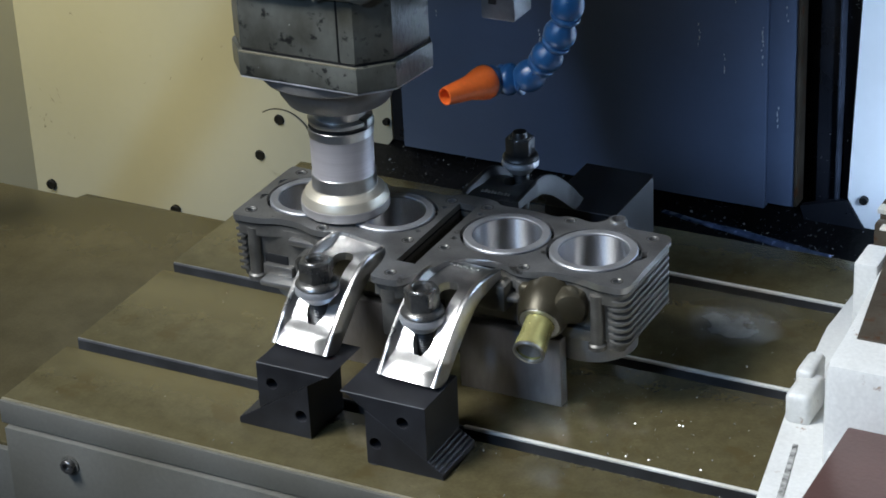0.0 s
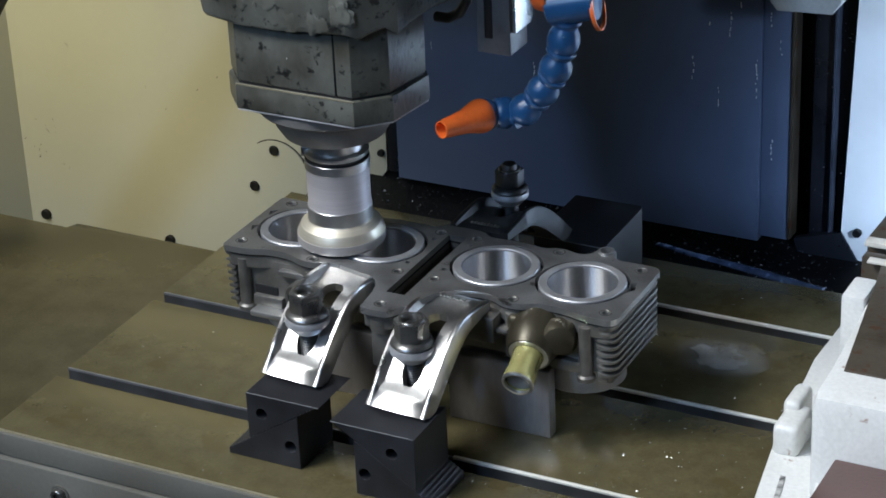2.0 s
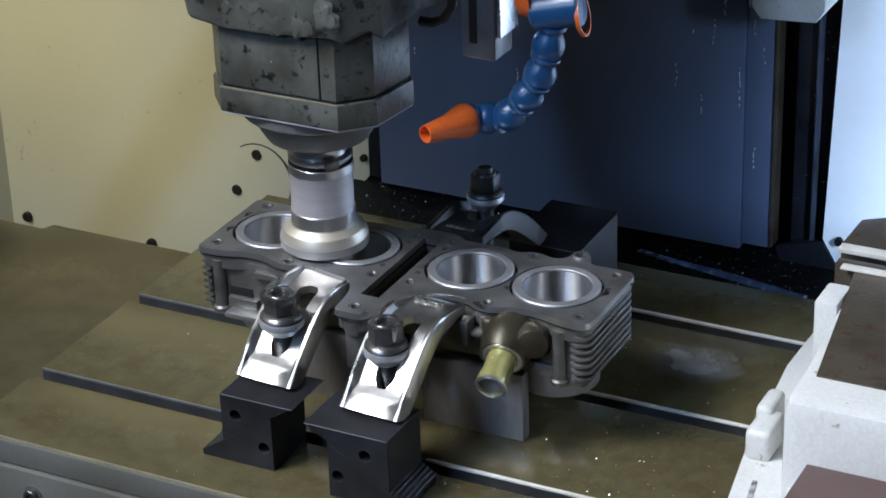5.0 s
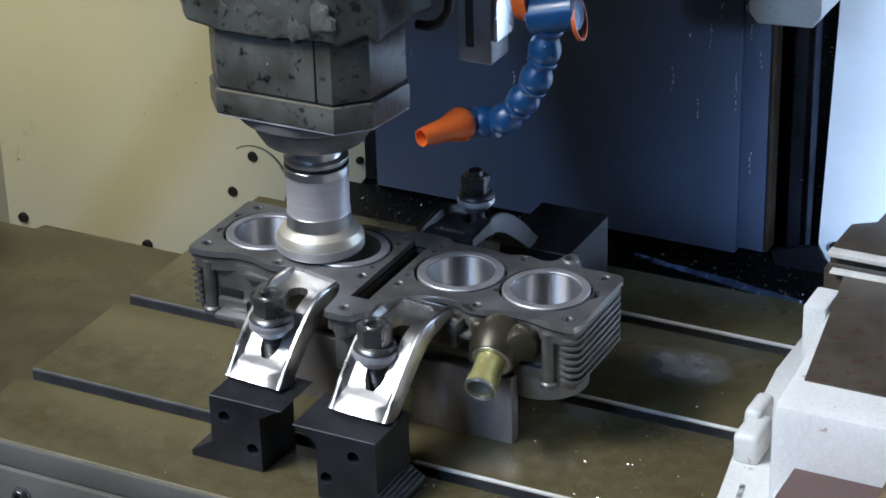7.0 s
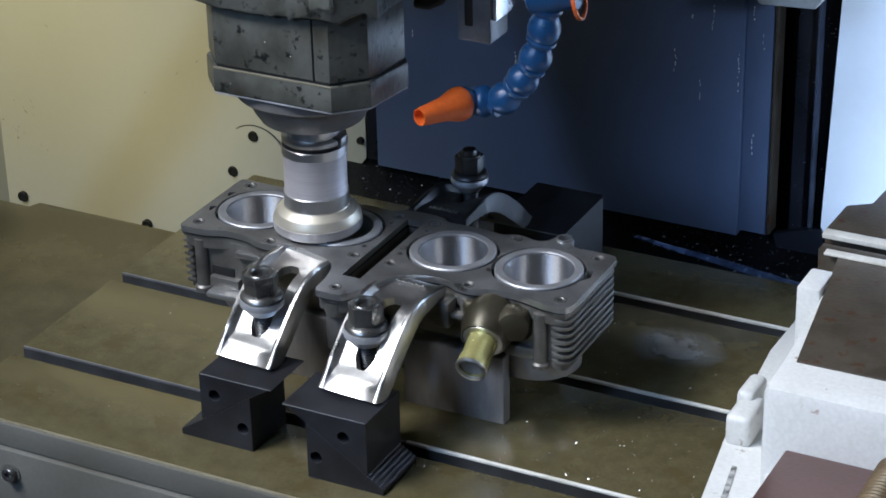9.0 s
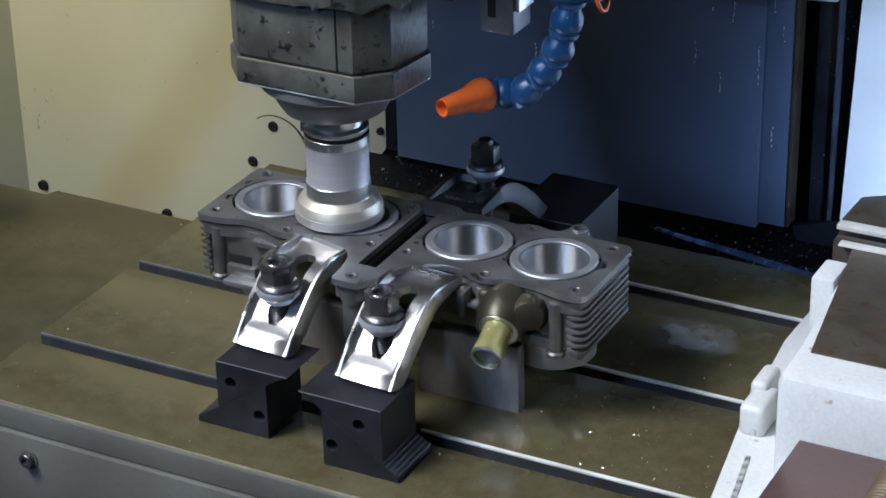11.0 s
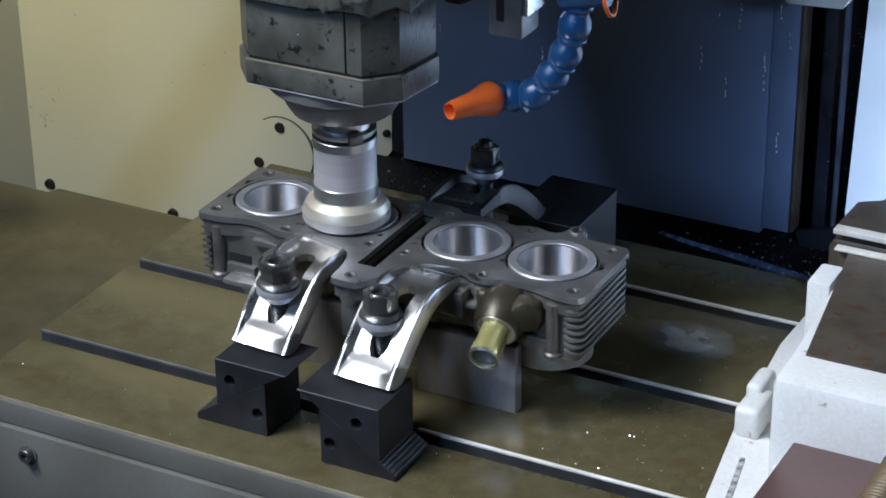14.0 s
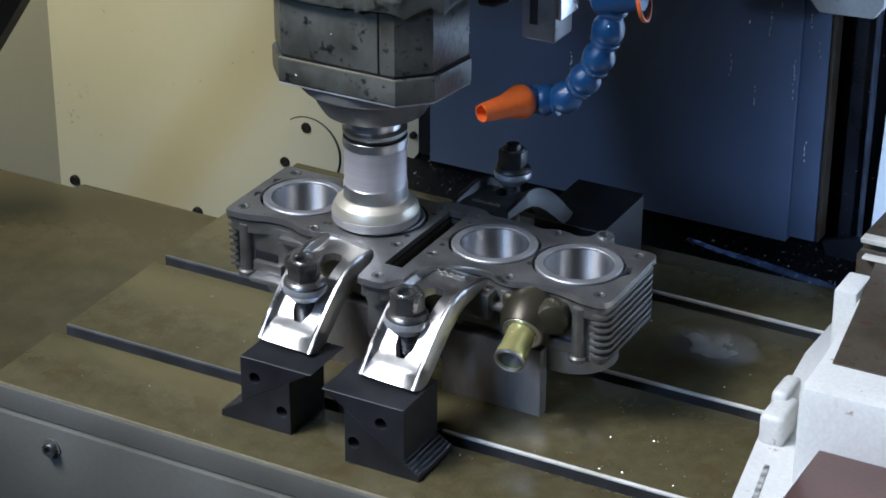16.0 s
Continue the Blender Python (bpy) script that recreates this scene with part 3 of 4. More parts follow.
part("pipe_bore", turn(lathe([(0, 0.026), (0.0102, 0.026), (0.0102, 0.0280), (0, 0.0272)], 24), along(PA, PA + OD)), M_BRACKET, block, "blue-grey inside of the pipe")
part("pipe_lip", turn(lathe([(0.0103, 0.0300), (0.0127, 0.0300), (0.0128, 0.0318), (0.0120, 0.0326), (0.0103, 0.0322), (0.0103, 0.0300)], 28, False), along(PA, PA + OD)), M_POLISH, block, "bright scuffed pipe lip")
part("pipe_collar", turn(lathe([(0.0119, 0.0005), (0.0160, 0.0005), (0.0166, 0.0013), (0.0160, 0.0025), (0.0119, 0.0025), (0.0119, 0.0005)], 32, False), along(PA, PA + OD)), M_ALU, block)
# round port and recess on the other half
part("port_ring", turn(lathe([(0.0085, 0), (0.0122, 0), (0.0122, 0.014), (0.011, 0.016), (0.0085, 0.016), (0.0085, 0)], 28, False), pose(-0.1005, -0.045, 0.0870, 90)), M_CAST, block)
part("port_dark", turn(lathe([(0, 0), (0.0086, 0), (0.0086, 0.004), (0, 0.004)], 24), pose(-0.1005, -0.0447, 0.0870, 90)), M_HOLE, block)
part("pad", box(-0.124, -0.098, -0.050, -0.044, 0.098, 0.103, 0.0012), M_ALU, block)
# flat black patch painted as a shaded recess
part("recess_shade", box(-0.150, -0.128, -0.0452, -0.040, 0.0685, 0.084, 0.0005), M_HOLE, block)
part("lower_wedge", box(-0.147, -0.108, -0.062, -0.044, 0.062, 0.0675, 0.002), M_ALU, block)
part("web", box(0.036, 0.090, -0.060, -0.0447, 0.0925, 0.0975, 0.002), M_CAST, block)

# parallels under the block
for x0, x1 in ((0.030, 0.1195), (-0.1215, -0.034)):
    pr = thing("parallel_bar", "ground steel parallel bar standing under the engine block", "parallel bar", group="parallels")
    part("bar", box(x0, x1, -0.0490, -0.0372, 0.0, 0.0600, 0.0010), M_BAR, pr)
    part("ground_edge", box(x0 + 0.0011, x1 - 0.0011, -0.0478, -0.0384, 0.0598, 0.0604, 0.0002), M_ALU, pr, "bright ground edge")
    riding.append(pr)


# ---------------- step blocks ----------------
def teeth(xa, za, xb, zb, n, h):
    """A saw-toothed line from a to b."""
    out = []
    L = math.hypot(xb - xa, zb - za)
    nx, nz = -(zb - za) / L, (xb - xa) / L
    for i in range(n):
        s = i / n
        out += [(xa + (xb - xa) * s, za + (zb - za) * s), (xa + (xb - xa) * (s + 0.5 / n) + nx * h, za + (zb - za) * (s + 0.5 / n) + nz * h)]
    out.append((xb, zb))
    return out


def riser(m, mirror, depth, foot=0.0655, start=0.0200):
    """A pair of serrated step blocks, slid on each other; x along the face, origin at the lower front corner."""
    t = thing("step_block_pair", "black serrated step block pair on the mill table", "step block", m, "step blocks")
    s = -1 if mirror else 1
    saw = teeth(0.0, 0.0045, 0.0835, 0.0590, 26, 0.0011)
    low = [(0.0, 0.0)] + [(x, z) for x, z in saw if x < min(foot, 0.080)] + [(foot, 0.0470 if foot < 0.07 else 0.0580), (foot, 0.0)]
    up = [(start, 0.0600), (0.0855, 0.0600)] + [(x, z + 0.0004) for x, z in reversed(saw) if x > start] + [(start, 0.0059 + 0.6527 * start)]
    for nm, poly, hx, hz in (("lower_step", low, 0.0575, 0.0190), ("upper_step", up, 0.033, 0.0430)):
        bm = plate([(s * x, z) for x, z in poly], [ring(s * hx, hz, 0.0050, 20)], -depth, 0, 0.0005)
        ob = part(nm, turn(bm, pose(0, 0, 0, 90)), M_BLACKBLK, t, angle=20)
        if nm == "upper_step":
            part("pale_edge", box(min(s * (start + 0.0006), s * 0.0850), max(s * (start + 0.0006), s * 0.0850), -0.0003, 0.0007, 0.0594, 0.0602, 0.0003), M_BRACKET, ob, "grey worn top edge")
        part("bolt_hole", turn(lathe([(0, 0), (0.0049, 0), (0.0049, 0.0006), (0, 0.0006)], 20), pose(s * hx, 0.012, hz, 90)), M_HOLE, ob)
    return t


for mm, mir, dp in ((pose(-0.1065, -0.1685, 0), False, 0.052), (pose(0.0815, -0.1810, 0), True, 0.054), (pose(-0.0141, 0.1680, 0), False, 0.091)):
    riding.append(riser(mm, mir, dp, 0.0852 if dp > 0.06 else 0.0655, 0.0130 if mir else 0.0200))


# ---------------- arched clamps ----------------
def clamp(m, span, rise, dark=False, width=0.053):
    """A gooseneck clamp: heel at the origin at z 0, running to +y; tip at span, rise."""
    t = thing("arched_clamp", "arched forged steel strap clamp with long slot" + (", darkened with painted shade" if dark else ""), "clamp", m, "clamps")
    # dark: the rear clamp's shade behind the head goes into its steel colour
    mat = M_CLAMPDARK if dark else M_CLAMP
    n = 26
    mid = []
    for i in range(n + 1):
        s = i / n
        y = span * s
        z = 0.003 + (rise - 0.003) * math.sin(min(1, s * 1.40) * math.pi * 0.5) ** 1.10
        mid.append((y, z))
    bm = bmesh.new()
    w = width / 2
    slot = 0.0086
    half = [(-w, -0.010), (-w, 0.0014), (-w + 0.0010, 0.0027), (-w + 0.0030, 0.0030), (-w + 0.0044, 0.0021), (-w + 0.0060, -0.0045), (-slot, -0.0045), (-slot, -0.010)]
    cols = half + [(-x, h) for x, h in reversed(half)]
    rows = []
    for i, (y, z) in enumerate(mid):
        a = mid[max(i - 1, 0)]
        b = mid[min(i + 1, n)]
        d = Vector((0, b[0] - a[0], b[1] - a[1])).normalized()
        nrm = Vector((0, -d.z, d.y))
        s = i / n
        th = 1.0 - 0.40 * s
        row = []
        k_ = min(i - 4, 19 - i)
        wf = 1.0 if k_ < 0 else (0.40, 0.82, 1.0)[min(k_, 2)]
        for x, h in cols:
            if abs(x) == slot:
                x *= wf
            if h > 0:
                h *= max(0.0, 1 - max(0.0, (s - 0.55) / 0.45) ** 2) * min(1.0, 0.35 + s * 4)
            elif h == -0.0045:
                h *= min(1.0, max(0.0, (s - 0.10) / 0.05)) * max(0.35, min(1.0, (0.98 - s) / 0.2))
            if h < -0.005:
                h = -(0.0125 + 0.0050 * math.sin(math.pi * min(1.0, s * 1.1))) * th
            p = Vector((x, y, z)) + nrm * h
            p.z = max(p.z, 0.0)
            row.append(bm.verts.new(p))
        rows.append(row)
    nc = len(cols)
    for i in range(n):
        a, b = rows[i], rows[i + 1]
        open_ = 4 <= i <= 18
        for j in range(nc):
            k = (j + 1) % nc
            if j in (6, 8) and not open_:
                continue
            if j == 7 or (j == 15 and open_):
                continue
            bm.faces.new((a[j], a[k], b[k], b[j]))
        if not open_:
            bm.faces.new((a[6], a[9], b[9], b[6]))
        else:
            bm.faces.new((a[7], a[0], b[0], b[7]))
            bm.faces.new((a[15], a[8], b[8], b[15]))
    for i in (4, 19):
        bm.faces.new((rows[i][6], rows[i][9], rows[i][8], rows[i][7]))
    for r in (rows[0], rows[-1]):
        bm.faces.new(r[:8])
        bm.faces.new(r[8:])
        bm.faces.new([r[6], r[9], r[8], r[7]])
    part("strap", bm, mat, t, angle=40)
    # cast-in marks on the nose and heel, too worn to read
    for k in range(9):
        s0 = mid[-3]
        part("cast_mark", box(-0.014 + k * 0.0030, -0.0122 + k * 0.0030, s0[0] - 0.001 - 0.001 * (k % 2), s0[0] + 0.0024, s0[1] - 0.0006, s0[1] + 0.0005, 0.0003), M_CLAMP, t)
    for k in range(5):
        s0, s1 = mid[2], mid[3]
        ang = math.degrees(math.atan2(s1[1] - s0[1], s1[0] - s0[0]))
        part("cast_mark", turn(box(-0.0012, 0.0012, -0.002, 0.002, -0.0008, 0.0004, 0.0002), Matrix.Translation((-0.010 + k * 0.0042, s0[0], s0[1] - 0.0014)) @ pose(0, 0, 0, ang)), M_CLAMP, t)
    return t


def stud_set(x, y, zn, tilt=0, steel=None, sc=1.0):
    """A stud through a clamp with a flanged hexagon nut on a conical washer; zn: top of the nut."""
    t = thing("clamp_stud", "threaded stud with flanged hex nut and conical washer", "stud", pose(x, y, 0, 0, 0, 0), "clamp studs")
    top = zn + (-0.0045 if sc == 1 else 0.0045)
    part("stud", lathe([(0.0066, 0.0), (0.0066, top - 0.002), (0.0058, top - 0.0006), (0.0030, top), (0, top)], 24), M_CLAMPDARK, t)
    z = zn - 0.062
    while z < zn - 0.036 * sc:
        part("thread", turn(lathe([(0.0066, 0), (0.0074, 0.0008), (0.0066, 0.0016)], 20, False), pose(0, 0, z)), M_CLAMPDARK, t)
        z += 0.0021
    q = pose(0, 0, zn) @ Matrix.Diagonal((sc, sc, sc, 1))
    nut = plate(ring(0, 0, 0.0140, 6, radians(20 + tilt)), [ring(0, 0, 0.0068 / sc, 24)], -0.0172, -0.0015, 0.0007)
    part("nut", turn(nut, q), steel or M_NUT, t, "flanged hex nut", angle=25)
    part("nut_crown", turn(lathe([(0.0066 / sc, -0.0030), (0.0112, -0.0024), (0.0108, -0.0012), (0.0100, -0.0006), (0.0080, -0.0006), (0.0068 / sc, -0.0030)], 28, False), q), M_NUT, t)
    part("flange", turn(lathe([(0.0070, -0.0226), (0.0166, -0.0226), (0.0174, -0.0212), (0.0166, -0.0196), (0.0145, -0.0178), (0.0070, -0.0170), (0.0070, -0.0226)], 36, False), q), steel or M_NUT, t)
    part("washer", turn(lathe([(0.0070, -0.0365), (0.0105, -0.0365), (0.0158, -0.0305), (0.0178, -0.0285), (0.0180, -0.0255), (0.0172, -0.0234), (0.0070, -0.0229), (0.0070, -0.0365)], 40, False), q), M_SLOT, t, "bright conical washer")
    return t


FC = clamp(pose(0.0383, -0.1545, 0.0603, 0, 0, -4.2), 0.1035, 0.0565)
RC = clamp(pose(-0.0618, -0.1435, 0.0603, 0, 0, -4.6), 0.1045, 0.0570)
BC = clamp(pose(0.009, 0.1850, 0.0603, 0, 0, 180), 0.129, 0.0580, True)
riding += [FC, RC, BC]
# rear nut takes the dark steel too, as painted shade
riding += [stud_set(0.0350, -0.1150, 0.1252), stud_set(-0.0585, -0.1140, 0.1302, 25), stud_set(0.0050, 0.1250, 0.1440, 10, M_CLAMPDARK, 0.90)]

# ---------------- machine vise ----------------
vise = thing("machine_vise", "white painted machine vise with rusty jaw top and bed", "vise")
riding.append(vise)
part("base_flange", plate([(0.3645, -0.42), (0.46, -0.42), (0.46, 0.20), (0.288, 0.20), (0.2855, 0.105), (0.2930, 0.030), (0.2965, -0.0144)], [], 0.0, 0.030, 0.002), M_WHITE, vise)
part("flange_groove", plate([(0.3830, -0.42), (0.3905, -0.42), (0.3245, -0.075), (0.3205, -0.075)], [], 0.030, 0.0306), M_GROOVE, vise, "grimy groove in the flange")
part("side_wall", plate([(0.424, -0.42), (0.45, -0.42), (0.42, 0.10), (0.338, 0.10), (0.357, -0.10)], [], 0.0295, 0.057, 0.002), M_WHITE, vise)
part("clamp_lug", join(box(0.3030, 0.3235, -0.047, -0.008, 0.028, 0.055, 0.005, 3), box(0.3015, 0.3160, -0.020, 0.014, 0.028, 0.061, 0.005, 3)), M_WHITE, vise)
part("lug_hole", join(turn(lathe([(0, 0), (0.0105, 0), (0.0105, 0.003), (0, 0.003)], 24), pose(0.3345, -0.018, 0.0640, 0, -50, 0)), turn(lathe([(0, 0), (0.008, 0), (0.008, 0.003), (0, 0.003)], 24), pose(0.3365, 0.006, 0.0720, 0, -50, 0))), M_HOLE, vise)
jaw = plate([(0.3530, -0.115), (0.60, -0.115), (0.60, 0.098), (0.336, 0.098), (0.342, 0.070), (0.3515, -0.06)], [], 0.0310, 0.1290, 0.0110)
part("moving_jaw", jaw, M_WHITE, vise)
part("jaw_skirt", plate([(0.3500, -0.075), (0.372, -0.075), (0.372, 0.09), (0.338, 0.09), (0.3375, 0.063), (0.3375, -0.003)], [], 0.029, 0.100, 0.006), M_WHITE, vise)
part("jaw_top", plate([(0.3655, -0.074), (0.60, -0.072), (0.60, 0.097), (0.340, 0.0975), (0.346, 0.060)], [], 0.128, 0.1305, 0.0006), M_RUST, vise, "rusty worn jaw top")
part("ear", box(0.3275, 0.3465, 0.034, 0.070, 0.05, 0.1312, 0.003), M_WHITE, vise)
part("jaw_plate", box(0.3227, 0.60, 0.1005, 0.112, 0.06, 0.1315, 0.0008), M_RUST, vise)
part("jaw_edge", box(0.3290, 0.60, 0.0935, 0.1022, 0.1306, 0.1324, 0.0004), M_GLINTWORN, vise, "bright worn jaw edge")
part("jaw_edge", box(0.3175, 0.60, 0.1245, 0.1352, 0.129, 0.1330, 0.0004), M_GLINTWORN, vise, "bright worn jaw edge")
part("fixed_jaw", plate([(0.3165, 0.134), (0.60, 0.134), (0.60, 0.23), (0.338, 0.23), (0.336, 0.196), (0.318, 0.184)], [], 0.0155, 0.1325, 0.002), M_RUST, vise)
part("bed", box(0.3745, 0.60, -0.44, -0.116, 0.0305, 0.082, 0.0015), M_REDRUST, vise, "red-brown rusty vise bed")
part("bed_side", box(0.3560, 0.3742, -0.130, -0.1152, 0.0300, 0.0420, 0.001), M_WHITE, vise)
scw = bmesh.new()
for k in range(30):
    join(scw, turn(lathe([(0.013, 0), (0.0150, 0.0012), (0.0150, 0.0024), (0.013, 0.0036)], 24, False), pose(0.4585, -0.126 - k * 0.0042, 0.0885, 90)))
part("lead_screw", scw, M_SCREW, vise)

# ---------------- spindle head and cutter ----------------
AX, AY = -0.0906, -0.0079
tool = thing("face_mill", "steel face mill in a plain arbor, spinning", "milling cutter", Matrix.Translation((AX, AY, 0)))
Z0 = HT + 0.0006
part("cutter_body", lathe([(0, Z0 + 0.002), (0.0300, Z0 + 0.002), (0.0322, Z0 + 0.0002), (0.0340, Z0 + 0.0012), (0.0362, Z0 + 0.0030), (0.0366, Z0 + 0.0040), (0.0366, Z0 + 0.0105), (0.0358, Z0 + 0.0108)], 72, False), M_TOOL, tool, "ground steel cutter rim", angle=20)
part("cutter_cone", lathe([(0.0362, Z0 + 0.0106), (0.0358, Z0 + 0.0128), (0.0332, Z0 + 0.0180), (0.0285, Z0 + 0.0215), (0.0274, Z0 + 0.0222), (0.0268, Z0 + 0.0232)], 72, False), M_NICKEL, tool, "golden nickel cutter shoulder", angle=20)
part("lower_ring", lathe([(0.0266, Z0 + 0.0230), (0.0266, Z0 + 0.0345), (0.0262, Z0 + 0.0350)], 72, False), M_POLISH, tool, "polished ring")
part("arbor_body", lathe([(0.0262, Z0 + 0.0350), (0.0258, Z0 + 0.0360), (0.0258, 0.1865), (0.0262, 0.1880)], 72, False), M_TOOLBODY, tool, "satin steel arbor body")
part("collar", lathe([(0.0262, 0.1880), (0.0267, 0.1885), (0.0267, 0.1955), (0.0262, 0.1960)], 72, False), M_POLISH, tool, "polished collar")
part("groove", lathe([(0.0262, 0.1960), (0.0236, 0.1966), (0.0236, 0.1992), (0.0262, 0.1996)], 72, False), M_CLAMPDARK, tool, "dark gripper groove")
part("neck", lathe([(0.0262, 0.1996), (0.0264, 0.2000), (0.0264, 0.2030), (0.0215, 0.2044), (0.0215, 0.2180)], 72, False), M_POLISH, tool, "polished neck")
part("drive_key", box(0.0180, 0.0285, -0.006, 0.006, 0.197, 0.2055, 0.001), M_NUT, tool)

head = thing("spindle_head", "oil-stained grey cast spindle head", "spindle head", Matrix.Translation((AX, AY, 0)))
part("spindle_nose", lathe([(0.0215, 0.2160), (0.0330, 0.2165), (0.0420, 0.2200), (0.0475, 0.2290), (0.0490, 0.2345), (0.0500, 0.2400), (0.0592, 0.2425), (0.0610, 0.2445), (0.0612, 0.2545), (0, 0.2560)], 72, False), M_HEADRIM, head, "grey round spindle nose")
RING = [(0.0550, -0.0635), (0.0775, -0.0410), (0.0835, 0.0080), (0.0500, 0.0550), (-0.0450, 0.0550), (-0.0750, 0.0080), (-0.0700, -0.0410), (-0.0500, -0.0635)]
part("nose_ring", plate(RING, [], 0.2545, 0.2760, 0.002), M_HEAD, head, "scraped lower ring")
BODY = [(x * 0.972, y * 0.972) for x, y in RING]
part("scraped_edge", turn(box(-0.0500, 0.0550, -0.0008, 0.0008, -0.0008, 0.0006, 0.0004), pose(0, -0.0630, 0.2757)), M_EDGE, head, "bright scraped edge")
# thin pale plate added to paint the reflection under the ring
part("lip_glint", plate([(x * 0.990, y * 0.990) for x, y in RING], [], 0.2533, 0.2547, 0.0004), M_SLOT, head, "pale lip painting a reflection along the lower ring edge")
part("nose_body", plate(BODY, [], 0.2772, 0.334, 0.003), M_HEAD, head)
part("seam", plate([(x * 0.985, y * 0.985) for x, y in BODY], [], 0.2758, 0.2775, 0), M_HOLE, head)
UP = [(0.056, -0.070), (0.086, -0.042), (0.092, 0.030), (0.060, 0.07), (-0.080, 0.07), (-0.096, 0.010), (-0.092, -0.042), (-0.072, -0.070)]
up = plate(UP, [], 0.334, 0.66, 0.004)
bmesh.ops.subdivide_edges(up, edges=up.edges[:], cuts=3, use_grid_fill=True)
for v in up.verts:
    nz = noise.noise(v.co * 45)
    v.co.x *= 1 + 0.05 * nz
    v.co.y *= 1 + 0.05 * nz
    if v.co.z < 0.355:
        v.co.z += 0.010 * noise.noise(v.co * 60) - 0.004
part("upper_casting", up, M_HEAD, head)
part("groove", box(0.0385, 0.0405, -0.0620, -0.058, 0.278, 0.336, 0.0005), M_DARK, head)
for k, (x, z, s) in enumerate(((0.006, 0.343, 0.010), (0.030, 0.341, 0.009), (0.052, 0.350, 0.010), (-0.014, 0.352, 0.009), (-0.036, 0.349, 0.008), (0.018, 0.353, 0.008))):
    bl = bmesh.new()
    bmesh.ops.create_icosphere(bl, subdivisions=4, radius=s)
    for v in bl.verts:
        p = v.co * 130 + Vector((k * 3.1, 0, 0))
        v.co += v.co.normalized() * (0.0055 * noise.noise(p) + 0.0025 * noise.noise(p * 2.7))
        v.co.y *= 0.22
        v.co.z *= 1.25
    part("grime_lump", turn(bl, pose(x, -0.0685, z)), M_HEAD, head)
# unseen boxes above the view, sized to shade the cover and rear table
part("column_shade_box", box(-0.50, 0.20, 0.10, 0.50, 0.45, 1.2, 0.01), M_HEAD, head)
part("housing_shade_box", box(-0.300, 0.100, -0.095, 0.0995, 0.43, 1.2, 0.01), M_HEAD, head)

cable = [(-0.030, 0.060, 0.3000), (-0.018, 0.058, 0.3010), (-0.006, 0.055, 0.3080), (0.002, 0.052, 0.3200), (0.006, 0.050, 0.3400), (0.004, 0.050, 0.48)]
tagged(part("cable", tube(cable, 0.0042), M_RUBBER), "black rubber cable hanging by the spindle head", "cable")
brk = thing("nozzle_bracket", "grimy translucent grey bracket block above nozzle", "bracket")
part("block", box(0.0270, 0.0560, 0.018, 0.050, 0.2930, 0.47, 0.002), M_BRACKET, brk)
part("groove", box(0.0340, 0.0410, 0.0170, 0.0200, 0.306, 0.47, 0.001), M_HOLE, brk)
part("clip", box(0.0562, 0.0600, 0.020, 0.052, 0.312, 0.40, 0.001), M_CHIP, brk)
part("arm", box(-0.03, 0.058, 0.030, 0.10, 0.46, 0.52, 0.003), M_BRACKET, brk)

hose = thing("coolant_hose", "blue segmented coolant hose with orange nozzle", "coolant hose")
tip, big = Vector((0.0150, -0.0250, 0.2425)), Vector((0.0335, 0.0215, 0.2412))
ax_ = (big - tip).length
part("nozzle", turn(lathe([(0, 0.012), (0.0052, 0.010), (0.0062, 0.0), (0.0070, 0.0), (0.0078, 0.006), (0.0096, ax_ * 0.50), (0.0130, ax_ * 0.72), (0.0139, ax_ * 0.82), (0.0134, ax_ * 0.89), (0.0118, ax_ * 0.94), (0.0114, ax_)], 32), along(tip, big)), M_ORANGE, hose, "orange tapered nozzle")
J = [(0.0300, 0.016, 0.2410), (0.0400, 0.030, 0.2392), (0.0570, 0.031, 0.2405), (0.0740, 0.031, 0.2590), (0.0862, 0.031, 0.2785), (0.0940, 0.031, 0.3020), (0.0990, 0.031, 0.3290)]
for a, b in zip(J, J[1:]):
    L = (Vector(b) - Vector(a)).length
    part("hose_segment", turn(lathe([(0.0070, -L * 0.52), (0.0100, -L * 0.46), (0.0124, -L * 0.30), (0.0131, -L * 0.12), (0.0124, L * 0.06), (0.0104, L * 0.20), (0.0093, L * 0.30), (0.0096, L * 0.36), (0.0116, L * 0.44), (0.0121, L * 0.52), (0.0116, L * 0.58), (0.0086, L * 0.60)], 32), along(Vector(a).lerp(Vector(b), 0.35), b)), M_BLUE, hose, angle=30)
part("valve_body", turn(lathe([(0.0125, -0.020), (0.0155, -0.018), (0.0155, 0.018), (0.0125, 0.020)], 32), pose(0.1035, 0.030, 0.3400, 0, 78, 10)), M_BLUE, hose)
part("valve_ring", turn(lathe([(0.0150, 0), (0.0168, 0), (0.0168, 0.003), (0.0150, 0.003), (0.0150, 0)], 32, False), pose(0.1215, 0.033, 0.3360, 0, 78, 10)), M_ORANGE, hose)
part("valve_cap", turn(lathe([(0, 0), (0.0125, 0), (0.0160, 0.008), (0.0165, 0.012), (0, 0.012)], 32), pose(0.0735, 0.026, 0.3450, 0, 78, 10)), M_ORANGE, hose)
part("feed_pipe", tube([(0.104, 0.032, 0.345), (0.106, 0.036, 0.40), (0.09, 0.05, 0.47), (0.05, 0.06, 0.50)], 0.010), M_BLUE, hose)
